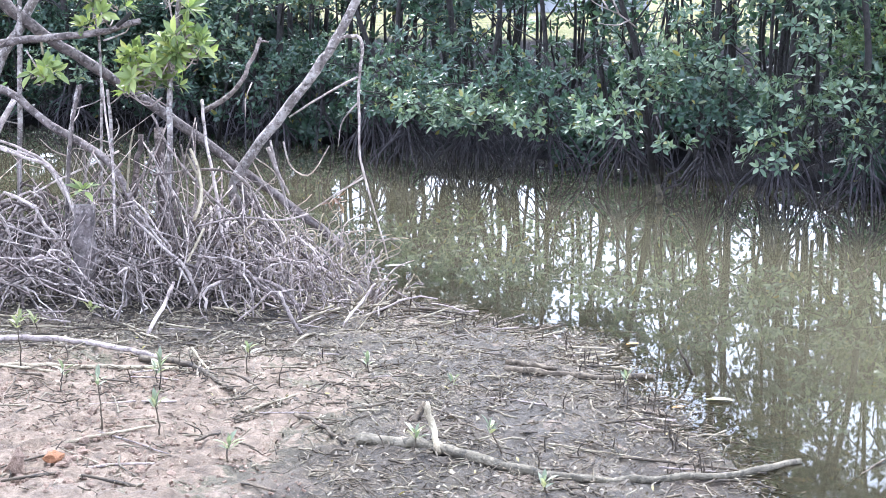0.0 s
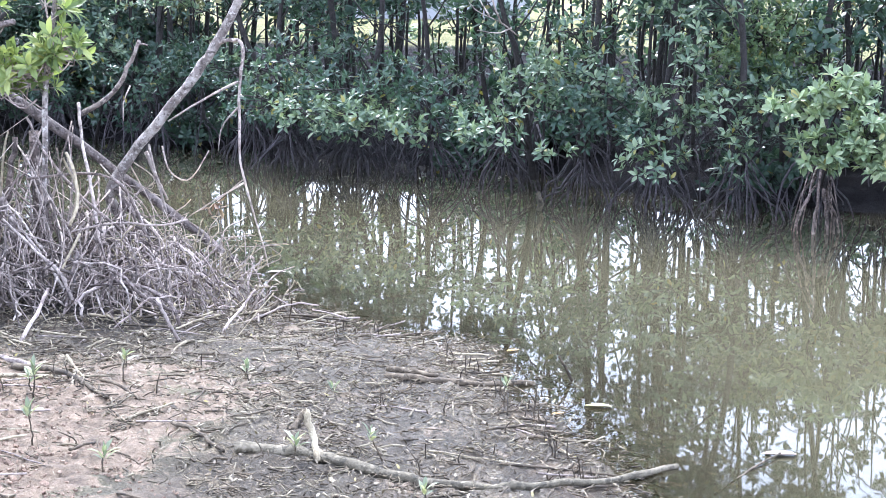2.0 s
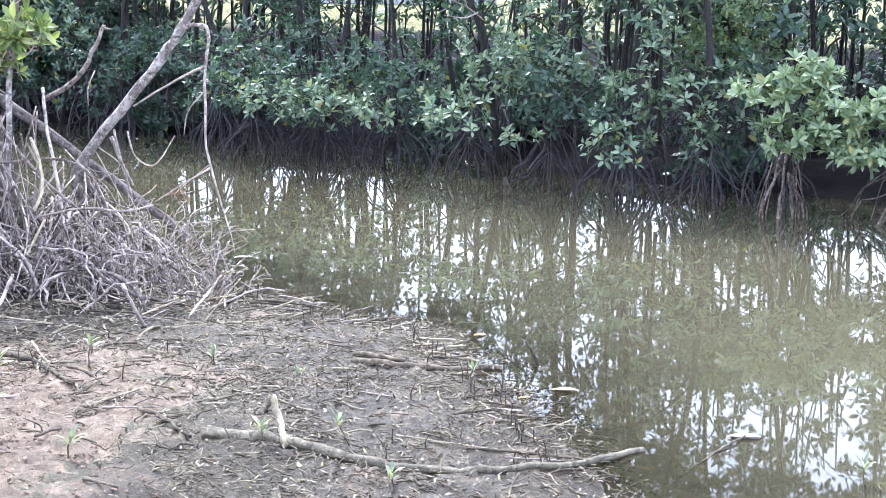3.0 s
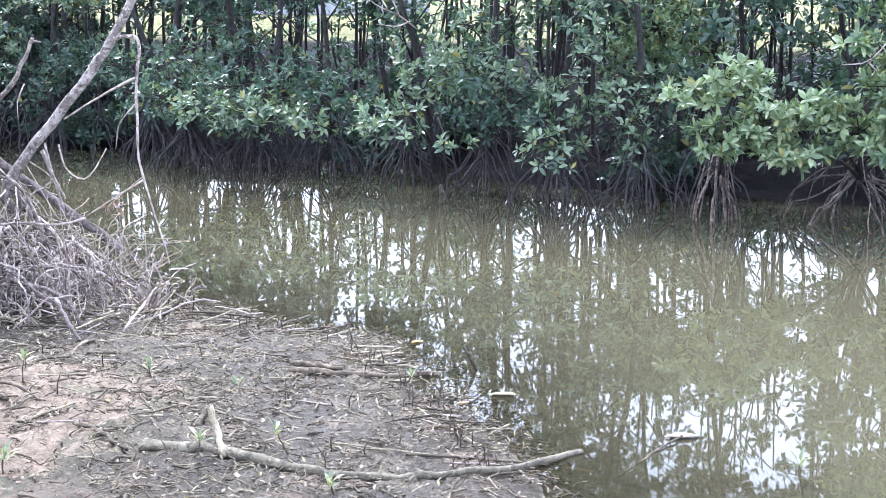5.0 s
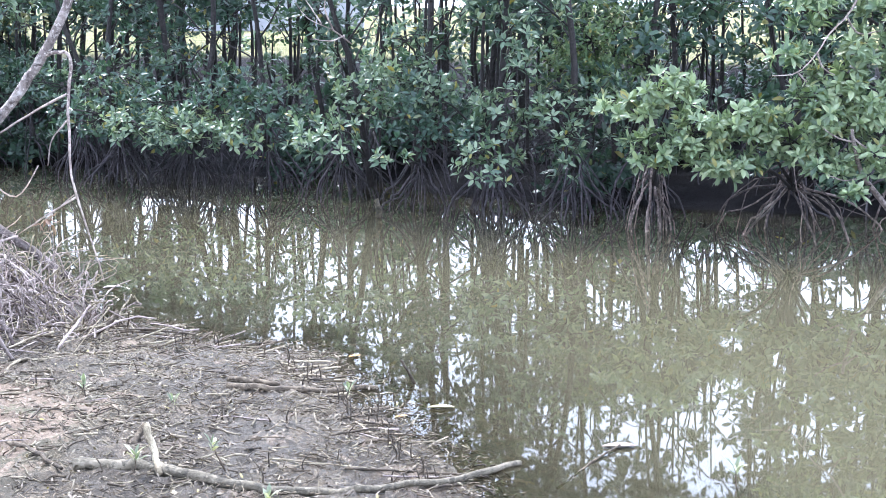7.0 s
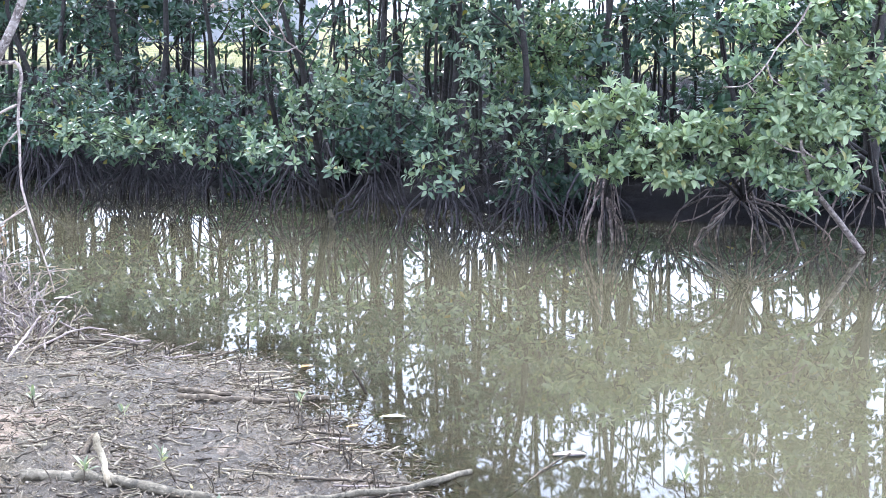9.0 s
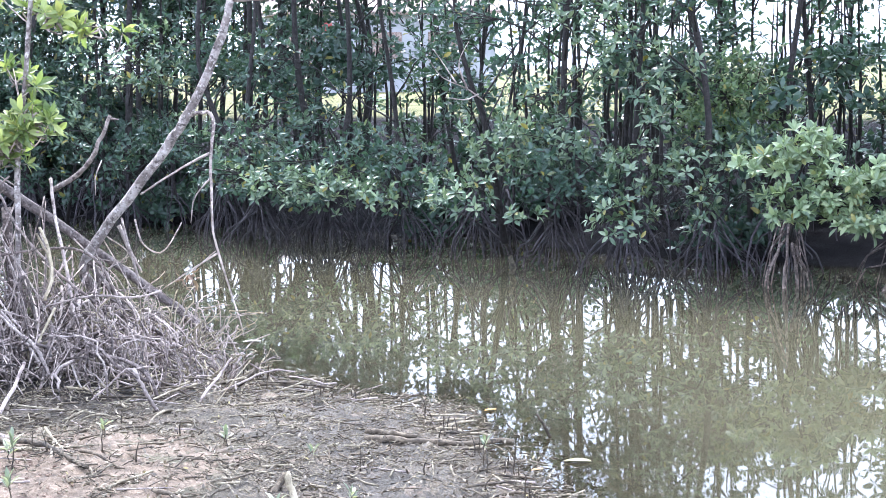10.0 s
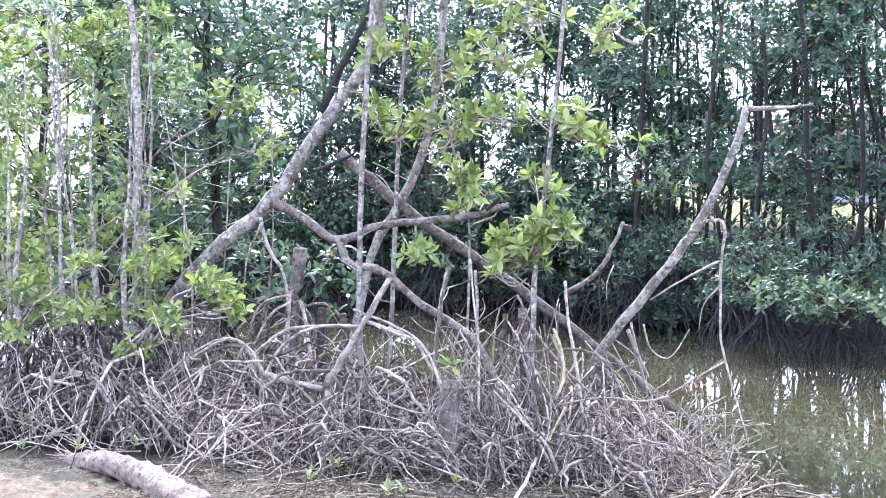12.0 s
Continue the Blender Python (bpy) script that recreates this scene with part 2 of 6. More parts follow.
def tube(pts, r0, r1, n=10, sides=7, rng=None, wob=0.0, knots=0.0, origin=(0, 0, 0)):
    """A closed tapering tube along a smooth path through pts; all its faces are quads."""
    C = smooth_path(pts, n) - np.asarray(origin, float)
    if rng is not None and wob:
        w = rng.normal(0, wob, C.shape)
        w[0] = w[-1] = 0
        C = C + w
    T = np.gradient(C, axis=0)
    T /= np.linalg.norm(T, axis=1)[:, None] + 1e-9
    ref = np.array([0.31, 0.87, 0.38]) if abs(T.mean(0)[2]) > 0.7 else np.array([0.1, 0.2, 1.0])
    U = np.cross(T, ref)
    U /= np.linalg.norm(U, axis=1)[:, None] + 1e-9
    W = np.cross(T, U)
    R = np.linspace(r0, r1, n)
    if rng is not None and knots:
        R = R * (1 + rng.uniform(-knots, knots, n))
    a = np.arange(sides) * 2 * np.pi / sides
    S = np.ones((n, sides))
    if rng is not None and knots:
        S = S * (1 + rng.uniform(-knots, knots, (n, sides)) * 0.6)
    V = C[:, None] + R[:, None, None] * S[..., None] * (np.cos(a)[None, :, None] * U[:, None] + np.sin(a)[None, :, None] * W[:, None])
    V = np.vstack([V.reshape(-1, 3), C[:1], C[-1:]])
    return V, tube_faces(n, sides)


def join(parts):
    Vs, Fs, k = [], [], 0
    for V, F in parts:
        Vs.append(V)
        Fs.append(np.asarray(F) + k)
        k += len(V)
    return np.vstack(Vs), np.vstack(Fs)


# leaf outlines: along, across, up; the midrib is sunk
LEAF_FINE = (np.array([(0, 0, 0), (0.3, 0.42, 0.05), (0.3, 0, 0), (0.3, -0.42, 0.05), (0.68, 0.40, 0.02), (0.68, 0, -0.04), (0.68, -0.40, 0.02), (1, 0, -0.14)], float),
             np.array([(0, 2, 1), (0, 3, 2), (1, 2, 5), (1, 5, 4), (2, 3, 6), (2, 6, 5), (4, 5, 7), (5, 6, 7)]))
LEAF_PLAIN = (np.array([(0, 0, 0), (0.32, 0.44, 0.03), (0.32, -0.44, 0.03), (0.72, 0.36, 0.0), (0.72, -0.36, 0.0), (1, 0, -0.10)], float),
              np.array([(0, 2, 1), (1, 2, 4), (1, 4, 3), (3, 4, 5)]))


def leaves(at, axis, per, length, width, rng, shape=LEAF_PLAIN, spread=(0.4, 1.75)):
    """Rosettes of leaves at the points given, each round its axis; returns one mesh's vertices and triangles."""
    at, axis = np.repeat(at, per, 0), np.repeat(axis, per, 0)
    N = len(at)
    axis = axis / (np.linalg.norm(axis, axis=1)[:, None] + 1e-9)
    ref = np.where(np.abs(axis[:, 2:3]) > 0.9, [[1.0, 0, 0]], [[0, 0, 1.0]])
    u = np.cross(axis, ref)
    u /= np.linalg.norm(u, axis=1)[:, None]
    v = np.cross(axis, u)
    k = np.tile(np.arange(per), N // per)
    az = k * 2.4 + np.repeat(rng.uniform(0, 6.28, N // per), per) + rng.normal(0, 0.25, N)
    tilt = spread[0] + (spread[1] - spread[0]) * ((k + 0.5) / per) + rng.normal(0, 0.16, N)
    side = np.cos(az)[:, None] * u + np.sin(az)[:, None] * v
    d = np.cos(tilt)[:, None] * axis + np.sin(tilt)[:, None] * side
    up = np.sin(tilt)[:, None] * axis - np.cos(tilt)[:, None] * side
    w = np.cross(up, d)
    L = length * rng.uniform(0.65, 1.2, N)
    A, B, Cc = shape[0].T
    L3 = L[:, None, None]
    wd = width / length * rng.uniform(0.85, 1.15, N)[:, None, None]
    V = at[:, None] + L3 * (A[None, :, None] * d[:, None] + B[None, :, None] * wd * w[:, None] + Cc[None, :, None] * up[:, None])
    V = V + L3 * 0.10 * d[:, None]
    F = shape[1][None] + (np.arange(N) * len(A))[:, None, None]
    return V.reshape(-1, 3), F.reshape(-1, 3)


# ---- ground ----
NEAR_SHORE = [(60, -15), (8, 0.8), (3.5, 2.6), (1.6, 4.2), (1.05, 5.2), (0.95, 6.2), (0.90, 6.8), (0.75, 7.4), (0.45, 7.95), (0.0, 8.3), (-0.4, 9.2),
              (-1.0, 10.1), (-2.0, 10.8), (-3.3, 11.4), (-5.0, 12.0), (-8, 13.4), (-14, 16), (-60, 22)]
FAR_SHORE = [(-60, 36), (-14, 23.4), (-7.5, 20.0), (-4.9, 19.3), (-2.7, 17.2), (-0.8, 16.3), (0.4, 15.4), (1.2, 14.6), (1.7, 13.8), (2.3, 12.9),
             (3.2, 12.2), (3.7, 11.75), (4.5, 11.3), (5.6, 10.9), (9, 10.2), (30, 6), (60, 2)]


def shore_distance(X, Y, line, land_left):
    """Distance to a shore line, plus on land, minus in the water."""
    best = np.full(X.shape, 1e9)
    sign = np.ones(X.shape)
    for (ax, ay), (bx, by) in zip(line[:-1], line[1:]):
        dx, dy = bx - ax, by - ay
        t = np.clip(((X - ax) * dx + (Y - ay) * dy) / (dx * dx + dy * dy), 0, 1)
        dist = np.hypot(X - ax - t * dx, Y - ay - t * dy)
        side = np.sign(dx * (Y - ay) - dy * (X - ax)) * (1 if land_left else -1)
        closer = dist < best - 1e-9
        sign = np.where(closer, side, sign)
        best = np.minimum(best, dist)
    return best * sign


def wave(X, Y, seed, scale):
    r = np.random.RandomState(seed)
    Z = np.zeros(X.shape)
    for i in range(14):
        a, f = r.uniform(0, 6.28), scale * r.uniform(0.6, 2.4)
        Z += np.sin(f * (np.cos(a) * X + np.sin(a) * Y) + r.uniform(0, 6.28)) / (f / scale)
    return Z / 6


def ease(a, b, v):
    t = np.clip((v - a) / (b - a), 0, 1)
    return t * t * (3 - 2 * t)


def ground_height(X, Y):
    X, Y = np.asarray(X, float), np.asarray(Y, float)
    near = shore_distance(X, Y, NEAR_SHORE, True) + 0.10 * wave(X, Y, 3, 3.0)
    far = shore_distance(X, Y, FAR_SHORE, True) - 1.3 + 0.25 * wave(X, Y, 5, 2.0)
    up, down = np.maximum(near, 0), np.maximum(-near, 0)
    zn = np.where(near > 0, 0.34 * (1 - np.exp(-up ** 1.25 / (3.0 * (0.35 + up) ** 0.25))), -0.55 * (1 - np.exp(-(down / 2.0) ** 1.5)))
    zf = np.where(far > 0, 0.35 * (1 - np.exp(-np.maximum(far, 0) / 2.0)) + 0.75 * ease(1.5, 5.2, far), -0.60 * (1 - np.exp(np.minimum(far, 0) / 3.0)))
    z = np.maximum(zn, zf)
    small = 0.012 * wave(X, Y, 7, 9.0) + 0.006 * wave(X, Y, 8, 26.0)
    near_cam = np.exp(-((np.abs(Y - 7) / 9) ** 4))
    return z + small * near_cam


GX, GY = np.arange(-14, 12, 0.05), np.arange(3, 32, 0.05)
GZ = ground_height(*np.meshgrid(GX, GY))


def ground_z(x, y):
    """The ground's height under a point, from a table."""
    u, v = (x + 14) / 0.05, (y - 3) / 0.05
    i, j = min(max(int(u), 0), len(GX) - 2), min(max(int(v), 0), len(GY) - 2)
    f, g = u - i, v - j
    return float((GZ[j, i] * (1 - f) + GZ[j, i + 1] * f) * (1 - g) + (GZ[j + 1, i] * (1 - f) + GZ[j + 1, i + 1] * f) * g)


def build_ground():
    def axis(marks):
        out = []
        for a, b, s in marks:
            out.append(np.arange(a, b, s))
        return np.concatenate(out)
    xs = axis([(-2500, -300, 275), (-300, -40, 26), (-40, -10, 1.0), (-10, -5, 0.2), (-5, 3, 0.045), (3, 10, 0.2), (10, 40, 1.0), (40, 300, 26), (300, 2601, 275)])
    ys = axis([(-2500, -300, 275), (-300, -40, 26), (-40, 3, 1.0), (3, 10, 0.045), (10, 24, 0.2), (24, 60, 1.0), (60, 300, 24), (300, 2601, 275)])
    X, Y = np.meshgrid(xs, ys)
    Z = ground_height(X, Y)
    Z = Z + np.random.RandomState(2).normal(0, 0.009, Z.shape) * ((X > -5) & (X < 3) & (Y > 3) & (Y < 10) & (Z > 0.01))
    V = np.stack([X, Y, Z], -1).reshape(-1, 3)
    nx = len(xs)
    i = (np.arange(len(ys) - 1)[:, None] * nx + np.arange(nx - 1)[None]).ravel()
    ob = piece("ground", (V, np.stack([i, i + 1, i + nx + 1, i + nx], 1)), ground_material())
    tagged(ob, "brown mud bank with pinkish clay and a grassy field beyond", "ground", kind="structure")
    x, y, z = V.T
    clay = 0.60 * ease(-0.2, -1.2, x - (y - 5.6) * 0.35) * ease(7.1, 6.1, y) * ease(2.8, 4.4, y) * ease(-6.0, -4.0, x) + 0.30 * ease(-3.4, -4.2, x) * ease(7.3, 6.8, y)
    far = shore_distance(x, y, FAR_SHORE, True)
    grass = ease(6.0, 7.2, far)
    wet = ease(0.14, 0.02, z)
    # mask of the painted shade under the far trees
    shaded_silt = ease(-0.8, 0.0, far)
    wet = wet * (1 - shaded_silt)
    # the same painted shade under the near root tangle
    shaded_silt = np.maximum(shaded_silt, 0.85 * ease(7.3, 8.0, y) * ease(-0.4, -1.0, x) * (z > -0.1))
    zone = np.stack([clay, grass, wet, shaded_silt], 1).astype(np.float32)
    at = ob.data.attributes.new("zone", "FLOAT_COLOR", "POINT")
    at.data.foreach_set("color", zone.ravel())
    return ob


def build_water():
    xs = np.concatenate([np.arange(-70, -8, 3.0), np.arange(-8, 8, 0.1), np.arange(8, 71, 3.0)])
    ys = np.concatenate([np.arange(-16, 3, 1.0), np.arange(3, 22, 0.1), np.arange(22, 45, 1.0)])
    X, Y = np.meshgrid(xs, ys)
    V = np.stack([X, Y, np.zeros_like(X)], -1).reshape(-1, 3)
    nx = len(xs)
    i = (np.arange(len(ys) - 1)[:, None] * nx + np.arange(nx - 1)[None]).ravel()
    ob = piece("water", (V, np.stack([i, i + 1, i + nx + 1, i + nx], 1)), water_material())
    depth = -ground_height(V[:, 0], V[:, 1])
    clear = np.exp(-np.maximum(depth, 0) / 0.10).astype(np.float32)
    at = ob.data.attributes.new("clear", "FLOAT", "POINT")
    at.data.foreach_set("value", clear)
    return tagged(ob, "still murky olive-green creek water mirroring the trees", "water", kind="structure")


build_ground()
build_water()


# ---- mangroves ----
def along(line, s):
    """The point of a line of points at the share s of its length."""
    P = np.asarray(line, float)
    d = np.concatenate([[0], np.cumsum(np.linalg.norm(np.diff(P, axis=0), axis=1))])
    return np.array([np.interp(s * d[-1], d, P[:, i]) for i in range(P.shape[1])])


def scatter_clump(centre, radii, count, rng):
    """Points in the outer part of an uneven ball, with the way that each faces."""
    d = rng.normal(0, 1, (count, 3))
    d /= np.linalg.norm(d, axis=1)[:, None]
    r = rng.uniform(0.35, 1.0, count) ** 0.6 * (1 + 0.25 * np.sin(d[:, 0] * 5 + centre[0]) * np.cos(d[:, 2] * 4 + centre[1]))
    at = np.asarray(centre) + d * r[:, None] * np.asarray(radii)
    face = d * np.array([0.8, 0.8, 0.35]) + np.array([0, -0.15, 0.75]) + rng.normal(0, 0.25, (count, 3))
    return at, face


def mangrove(base, height, radius, seed, clumps, roots=10, spread=0.55, lean=(0.0, 0.0), leaf=None, size=0.12, per=9, fine=False,
             bark=None, label="", group="", root_top=(0.3, 0.8), root_bark=None, trunk_path=None, crook=0.05, slim=0.42, outer=0):
    rng = np.random.RandomState(seed)
    leaf, bark = leaf or LEAF, bark or BARK_SHADED
    x, y = base[:2]
    z0 = ground_z(x, y)
    o = np.array([x, y, max(z0, -0.05)])
    t = thing("mangrove_tree", o, label or "green mangrove tree on prop roots at the water's edge", "tree", group)
    rise = root_top[1]
    if trunk_path is None:
        trunk_path = [o + (0, 0, rise * 0.55)]
        for k in (0.3, 0.65, 1.0):
            trunk_path.append(o + np.array([lean[0] * k, lean[1] * k, rise * 0.5 + (height - rise * 0.5) * k]) + np.append(rng.normal(0, crook * height / 4, 2), 0))
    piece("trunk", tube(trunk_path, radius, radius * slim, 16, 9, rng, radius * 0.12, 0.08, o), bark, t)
    for k in range(roots):
        a = 6.28 * k / max(roots, 1) + rng.uniform(-0.4, 0.4)
        zt = rng.uniform(*root_top)
        reach = spread * rng.uniform(0.3, 1.3)
        ex, ey = x + math.cos(a) * reach, y + math.sin(a) * reach
        ez = ground_z(ex, ey) - 0.06
        s = o + np.array([math.cos(a) * radius * 0.6, math.sin(a) * radius * 0.6, zt])
        arch = rng.uniform(0.46, 0.62) if rng.rand() < 0.75 else rng.uniform(0.7, 0.9)
        mid = np.array([x + math.cos(a) * reach * 0.5, y + math.sin(a) * reach * 0.5, o[2] + zt * arch])
        low = np.array([x + math.cos(a) * reach * 0.82, y + math.sin(a) * reach * 0.82, o[2] + zt * arch * rng.uniform(0.4, 0.55)])
        r = rng.uniform(0.004, 0.0105)
        piece("prop_root", tube([s, mid, low, (ex, ey, ez)], r * 1.1, r * 0.8, 8, 6, rng, 0.008, 0.1, o), root_bark or ROOT_SHADED, t)
    P = smooth_path(trunk_path, 30)
    V, W, twigs = [], [], []
    for k, (c, rad, count) in enumerate(clumps):
        c = np.asarray(c, float)
        i = int(np.argmin(np.linalg.norm(P - (c - (0, 0, 0.45 * min(1.0, np.linalg.norm((P[0] - c)[:2]) + 0.4))), axis=1)))
        s = P[i]
        mid = (s + c) / 2 + np.array([0, 0, 0.10]) + rng.normal(0, 0.05, 3)
        r = max(0.010, 0.30 * radius * (1 - 0.5 * i / 30))
        piece("limb", tube([s, mid, c], r, r * 0.4, 6, 6, rng, 0.012, 0.1, o), bark, t)
        at, face = scatter_clump(c, rad, count, rng)
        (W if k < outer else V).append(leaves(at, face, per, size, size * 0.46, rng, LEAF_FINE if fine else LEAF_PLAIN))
        for q in at[:: 4 if fine else 8]:
            h = mid + (c - mid) * rng.uniform(0.3, 1.0)
            twigs.append(tube([h, (h + q) / 2 + rng.normal(0, 0.03, 3) - (0, 0, 0.02), q], 0.006, 0.003, 4, 4, None, 0, 0, o))
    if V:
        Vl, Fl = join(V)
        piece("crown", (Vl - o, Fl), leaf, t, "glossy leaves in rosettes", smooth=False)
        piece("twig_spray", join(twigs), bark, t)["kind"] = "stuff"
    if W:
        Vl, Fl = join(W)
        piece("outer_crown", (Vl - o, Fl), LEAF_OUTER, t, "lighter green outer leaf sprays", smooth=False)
    return t


def clump(c, r, n):
    return (np.array(c, float), (r[0], r[1], r[2]), n)


# trees standing along the far shore, with branches that hang over the water
FAR_LABEL = "dark green mangrove tree on prop roots over the water"
FRONT = [
    ((-0.38, 15.60, 0.00), 3.6, 0.055, [clump((-0.18, 14.50, 0.67), (0.45, 0.35, 0.20), 61), clump((-0.61, 14.90, 0.78), (0.5, 0.4, 0.25), 58), clump((-0.39, 15.20, 1.20), (0.5, 0.4, 0.3), 49)]),
    ((0.35, 15.29, 0.00), 4.2, 0.06, [clump((0.28, 14.00, 0.72), (0.48, 0.35, 0.18), 80), clump((0.08, 14.40, 0.92), (0.4, 0.35, 0.2), 46), clump((0.54, 14.00, 0.83), (0.4, 0.3, 0.2), 52)]),
    ((1.05, 14.79, 0.00), 4.0, 0.05, [clump((0.72, 13.60, 0.67), (0.25, 0.25, 0.14), 29), clump((0.99, 13.80, 0.87), (0.35, 0.3, 0.2), 44), clump((0.81, 14.20, 1.08), (0.4, 0.3, 0.2), 38)]),
    ((1.73, 13.97, 0.00), 4.4, 0.06, [clump((1.43, 12.70, 0.67), (0.33, 0.25, 0.15), 35), clump((1.34, 13.20, 0.75), (0.35, 0.3, 0.2), 38), clump((1.79, 13.20, 1.07), (0.40, 0.3, 0.3), 64)]),
    ((2.29, 13.08, 0.00), 4.6, 0.065, [clump((1.88, 12.20, 0.56), (0.17, 0.15, 0.06), 12), clump((2.33, 12.90, 1.13), (0.45, 0.35, 0.3), 72), clump((2.35, 12.70, 0.79), (0.35, 0.3, 0.18), 41), clump((2.02, 12.80, 0.90), (0.35, 0.3, 0.2), 44)]),
    ((2.84, 12.55, 0.00), 4.2, 0.055, [clump((2.59, 11.90, 0.55), (0.30, 0.25, 0.17), 46), clump((2.87, 12.30, 0.90), (0.42, 0.3, 0.25), 61), clump((2.53, 12.30, 0.71), (0.2, 0.2, 0.12), 20)]),
    ((3.46, 12.17, 0.00), 4.4, 0.06, [clump((3.24, 11.90, 0.61), (0.16, 0.18, 0.24), 29), clump((3.20, 12.20, 0.92), (0.4, 0.3, 0.22), 52), clump((3.58, 12.20, 1.01), (0.3, 0.3, 0.2), 35)]),
    ((-0.75, 16.23, 0.00), 4.8, 0.07, [clump((-0.36, 15.30, 0.72), (0.4, 0.35, 0.2), 52), clump((-0.60, 15.80, 1.00), (0.45, 0.4, 0.3), 52), clump((0.04, 14.80, 0.53), (0.3, 0.3, 0.15), 35)]),
    ((0.29, 15.98, 0.00), 5.0, 0.07, [clump((0.32, 15.10, 0.55), (0.4, 0.35, 0.22), 61), clump((-0.11, 15.50, 0.68), (0.45, 0.4, 0.25), 64), clump((0.59, 15.20, 0.87), (0.4, 0.4, 0.3), 58)]),
    ((-0.54, 17.11, 0.00), 5.0, 0.07, [clump((-0.40, 16.30, 0.80), (0.45, 0.4, 0.3), 64), clump((-0.23, 16.50, 1.88), (0.6, 0.4, 0.35), 72)]),
    ((-1.91, 17.55, 0.00), 5.2, 0.08, [clump((-1.76, 16.80, 1.90), (0.7, 0.5, 0.45), 130), clump((-1.16, 17.00, 2.08), (0.6, 0.5, 0.4), 102), clump((-2.10, 17.00, 0.82), (0.6, 0.4, 0.3), 72), clump((-1.34, 17.00, 1.01), (0.5, 0.4, 0.3), 72)]),
    ((-3.15, 18.20, 0.00), 5.0, 0.07, [clump((-2.60, 17.80, 1.24), (0.6, 0.5, 0.35), 87), clump((-3.28, 18.20, 0.68), (0.6, 0.4, 0.25), 58), clump((-3.10, 18.00, 1.92), (0.6, 0.5, 0.4), 72)]),
    ((-4.86, 19.74, -0.00), 5.2, 0.08, [clump((-4.53, 19.00, 0.92), (0.7, 0.5, 0.3), 64), clump((-4.97, 19.00, 1.72), (0.7, 0.5, 0.4), 72)]),
    ((-6.62, 20.23, 0.00), 5.2, 0.07, [clump((-6.34, 19.40, 0.82), (0.7, 0.5, 0.3), 64), clump((-6.01, 19.40, 1.73), (0.8, 0.5, 0.4), 72)]),
    ((-8.16, 20.31, 0.00), 5.2, 0.07, [clump((-7.78, 19.80, 0.95), (0.8, 0.5, 0.4), 87), clump((-7.60, 19.80, 2.28), (0.9, 0.5, 0.5), 116)]),
]
CROOKED = {7: [(-0.48, 16.50, 0.02), (-0.57, 16.40, 0.55), (-0.56, 16.30, 0.83), (-0.71, 16.20, 1.10), (-0.85, 16.20, 1.40), (-0.99, 16.20, 2.04), (-0.83, 16.30, 3.43)],
           3: [(1.93, 13.90, 0.14), (1.81, 13.80, 0.88), (1.71, 13.70, 1.35), (1.56, 13.60, 1.75), (1.46, 13.60, 2.44), (1.60, 13.80, 3.81)]}
for i, (b, h, r, cl) in enumerate(FRONT):
    rg = np.random.RandomState(40 + i)
    cl = [(c, q, int(n * 0.68)) for c, q, n in cl]
    low = [clump((b[0] + rg.uniform(-0.9, 0.9), b[1] + rg.uniform(-0.1, 0.8), rg.uniform(0.5, 1.0)), (0.42, 0.35, 0.2), 9) for k in range(2)]
    spray = [clump((b[0] + rg.uniform(-0.8, 0.8), b[1] + rg.uniform(-0.2, 1.0), rg.uniform(1.0, 2.0)), (0.26, 0.3, 0.16), 10) for k in range(3)]
    top = [clump((b[0] + rg.uniform(-1.0, 1.0), b[1] + rg.uniform(-0.3, 1.2), rg.uniform(3.0, h) if b[0] < 1.2 else rg.uniform(2.1, 3.2)), (0.5, 0.45, 0.32), 12 if b[0] < 1.2 else 24) for k in range(2 if b[0] < 1.2 else 5)]
    if i in (4, 5):
        cl = [clump((b[0] + rg.uniform(-0.45, 0.45), b[1] - rg.uniform(0.1, 0.5), 1.3 + 0.22 * k), (0.28, 0.25, 0.16), 13) for k in range(6)] + cl
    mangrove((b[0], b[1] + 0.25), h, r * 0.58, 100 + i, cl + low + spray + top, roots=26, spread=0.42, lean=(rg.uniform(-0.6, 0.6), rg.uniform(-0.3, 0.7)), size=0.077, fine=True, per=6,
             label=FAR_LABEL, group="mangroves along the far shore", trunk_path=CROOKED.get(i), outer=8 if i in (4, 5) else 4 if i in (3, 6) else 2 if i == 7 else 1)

# the pale, large-leaved tree that leans out over the creek
RIGHT = [clump((3.50, 11.00, 1.02), (0.25, 0.2, 0.10), 30), clump((3.78, 10.90, 1.14), (0.22, 0.2, 0.16), 36), clump((3.62, 10.80, 0.71), (0.22, 0.2, 0.16), 39),
         clump((3.98, 10.70, 0.85), (0.26, 0.25, 0.18), 50), clump((4.29, 10.60, 0.91), (0.26, 0.25, 0.16), 46), clump((4.12, 10.70, 0.60), (0.28, 0.25, 0.13), 42),
         clump((4.65, 10.60, 0.79), (0.3, 0.25, 0.2), 50), clump((4.87, 10.40, 0.92), (0.28, 0.25, 0.2), 50), clump((4.83, 10.40, 0.61), (0.22, 0.2, 0.10), 23)]
mangrove((3.89, 11.59), 1.3, 0.045, 301, RIGHT[:4], slim=0.15, roots=18, spread=0.34, leaf=LEAF_PALE, size=0.086, per=9, fine=True, root_bark=ROOT,
         label="pale green mangrove with drooping leaf rosettes over the water", group="mangroves along the far shore", root_top=(0.45, 0.75))
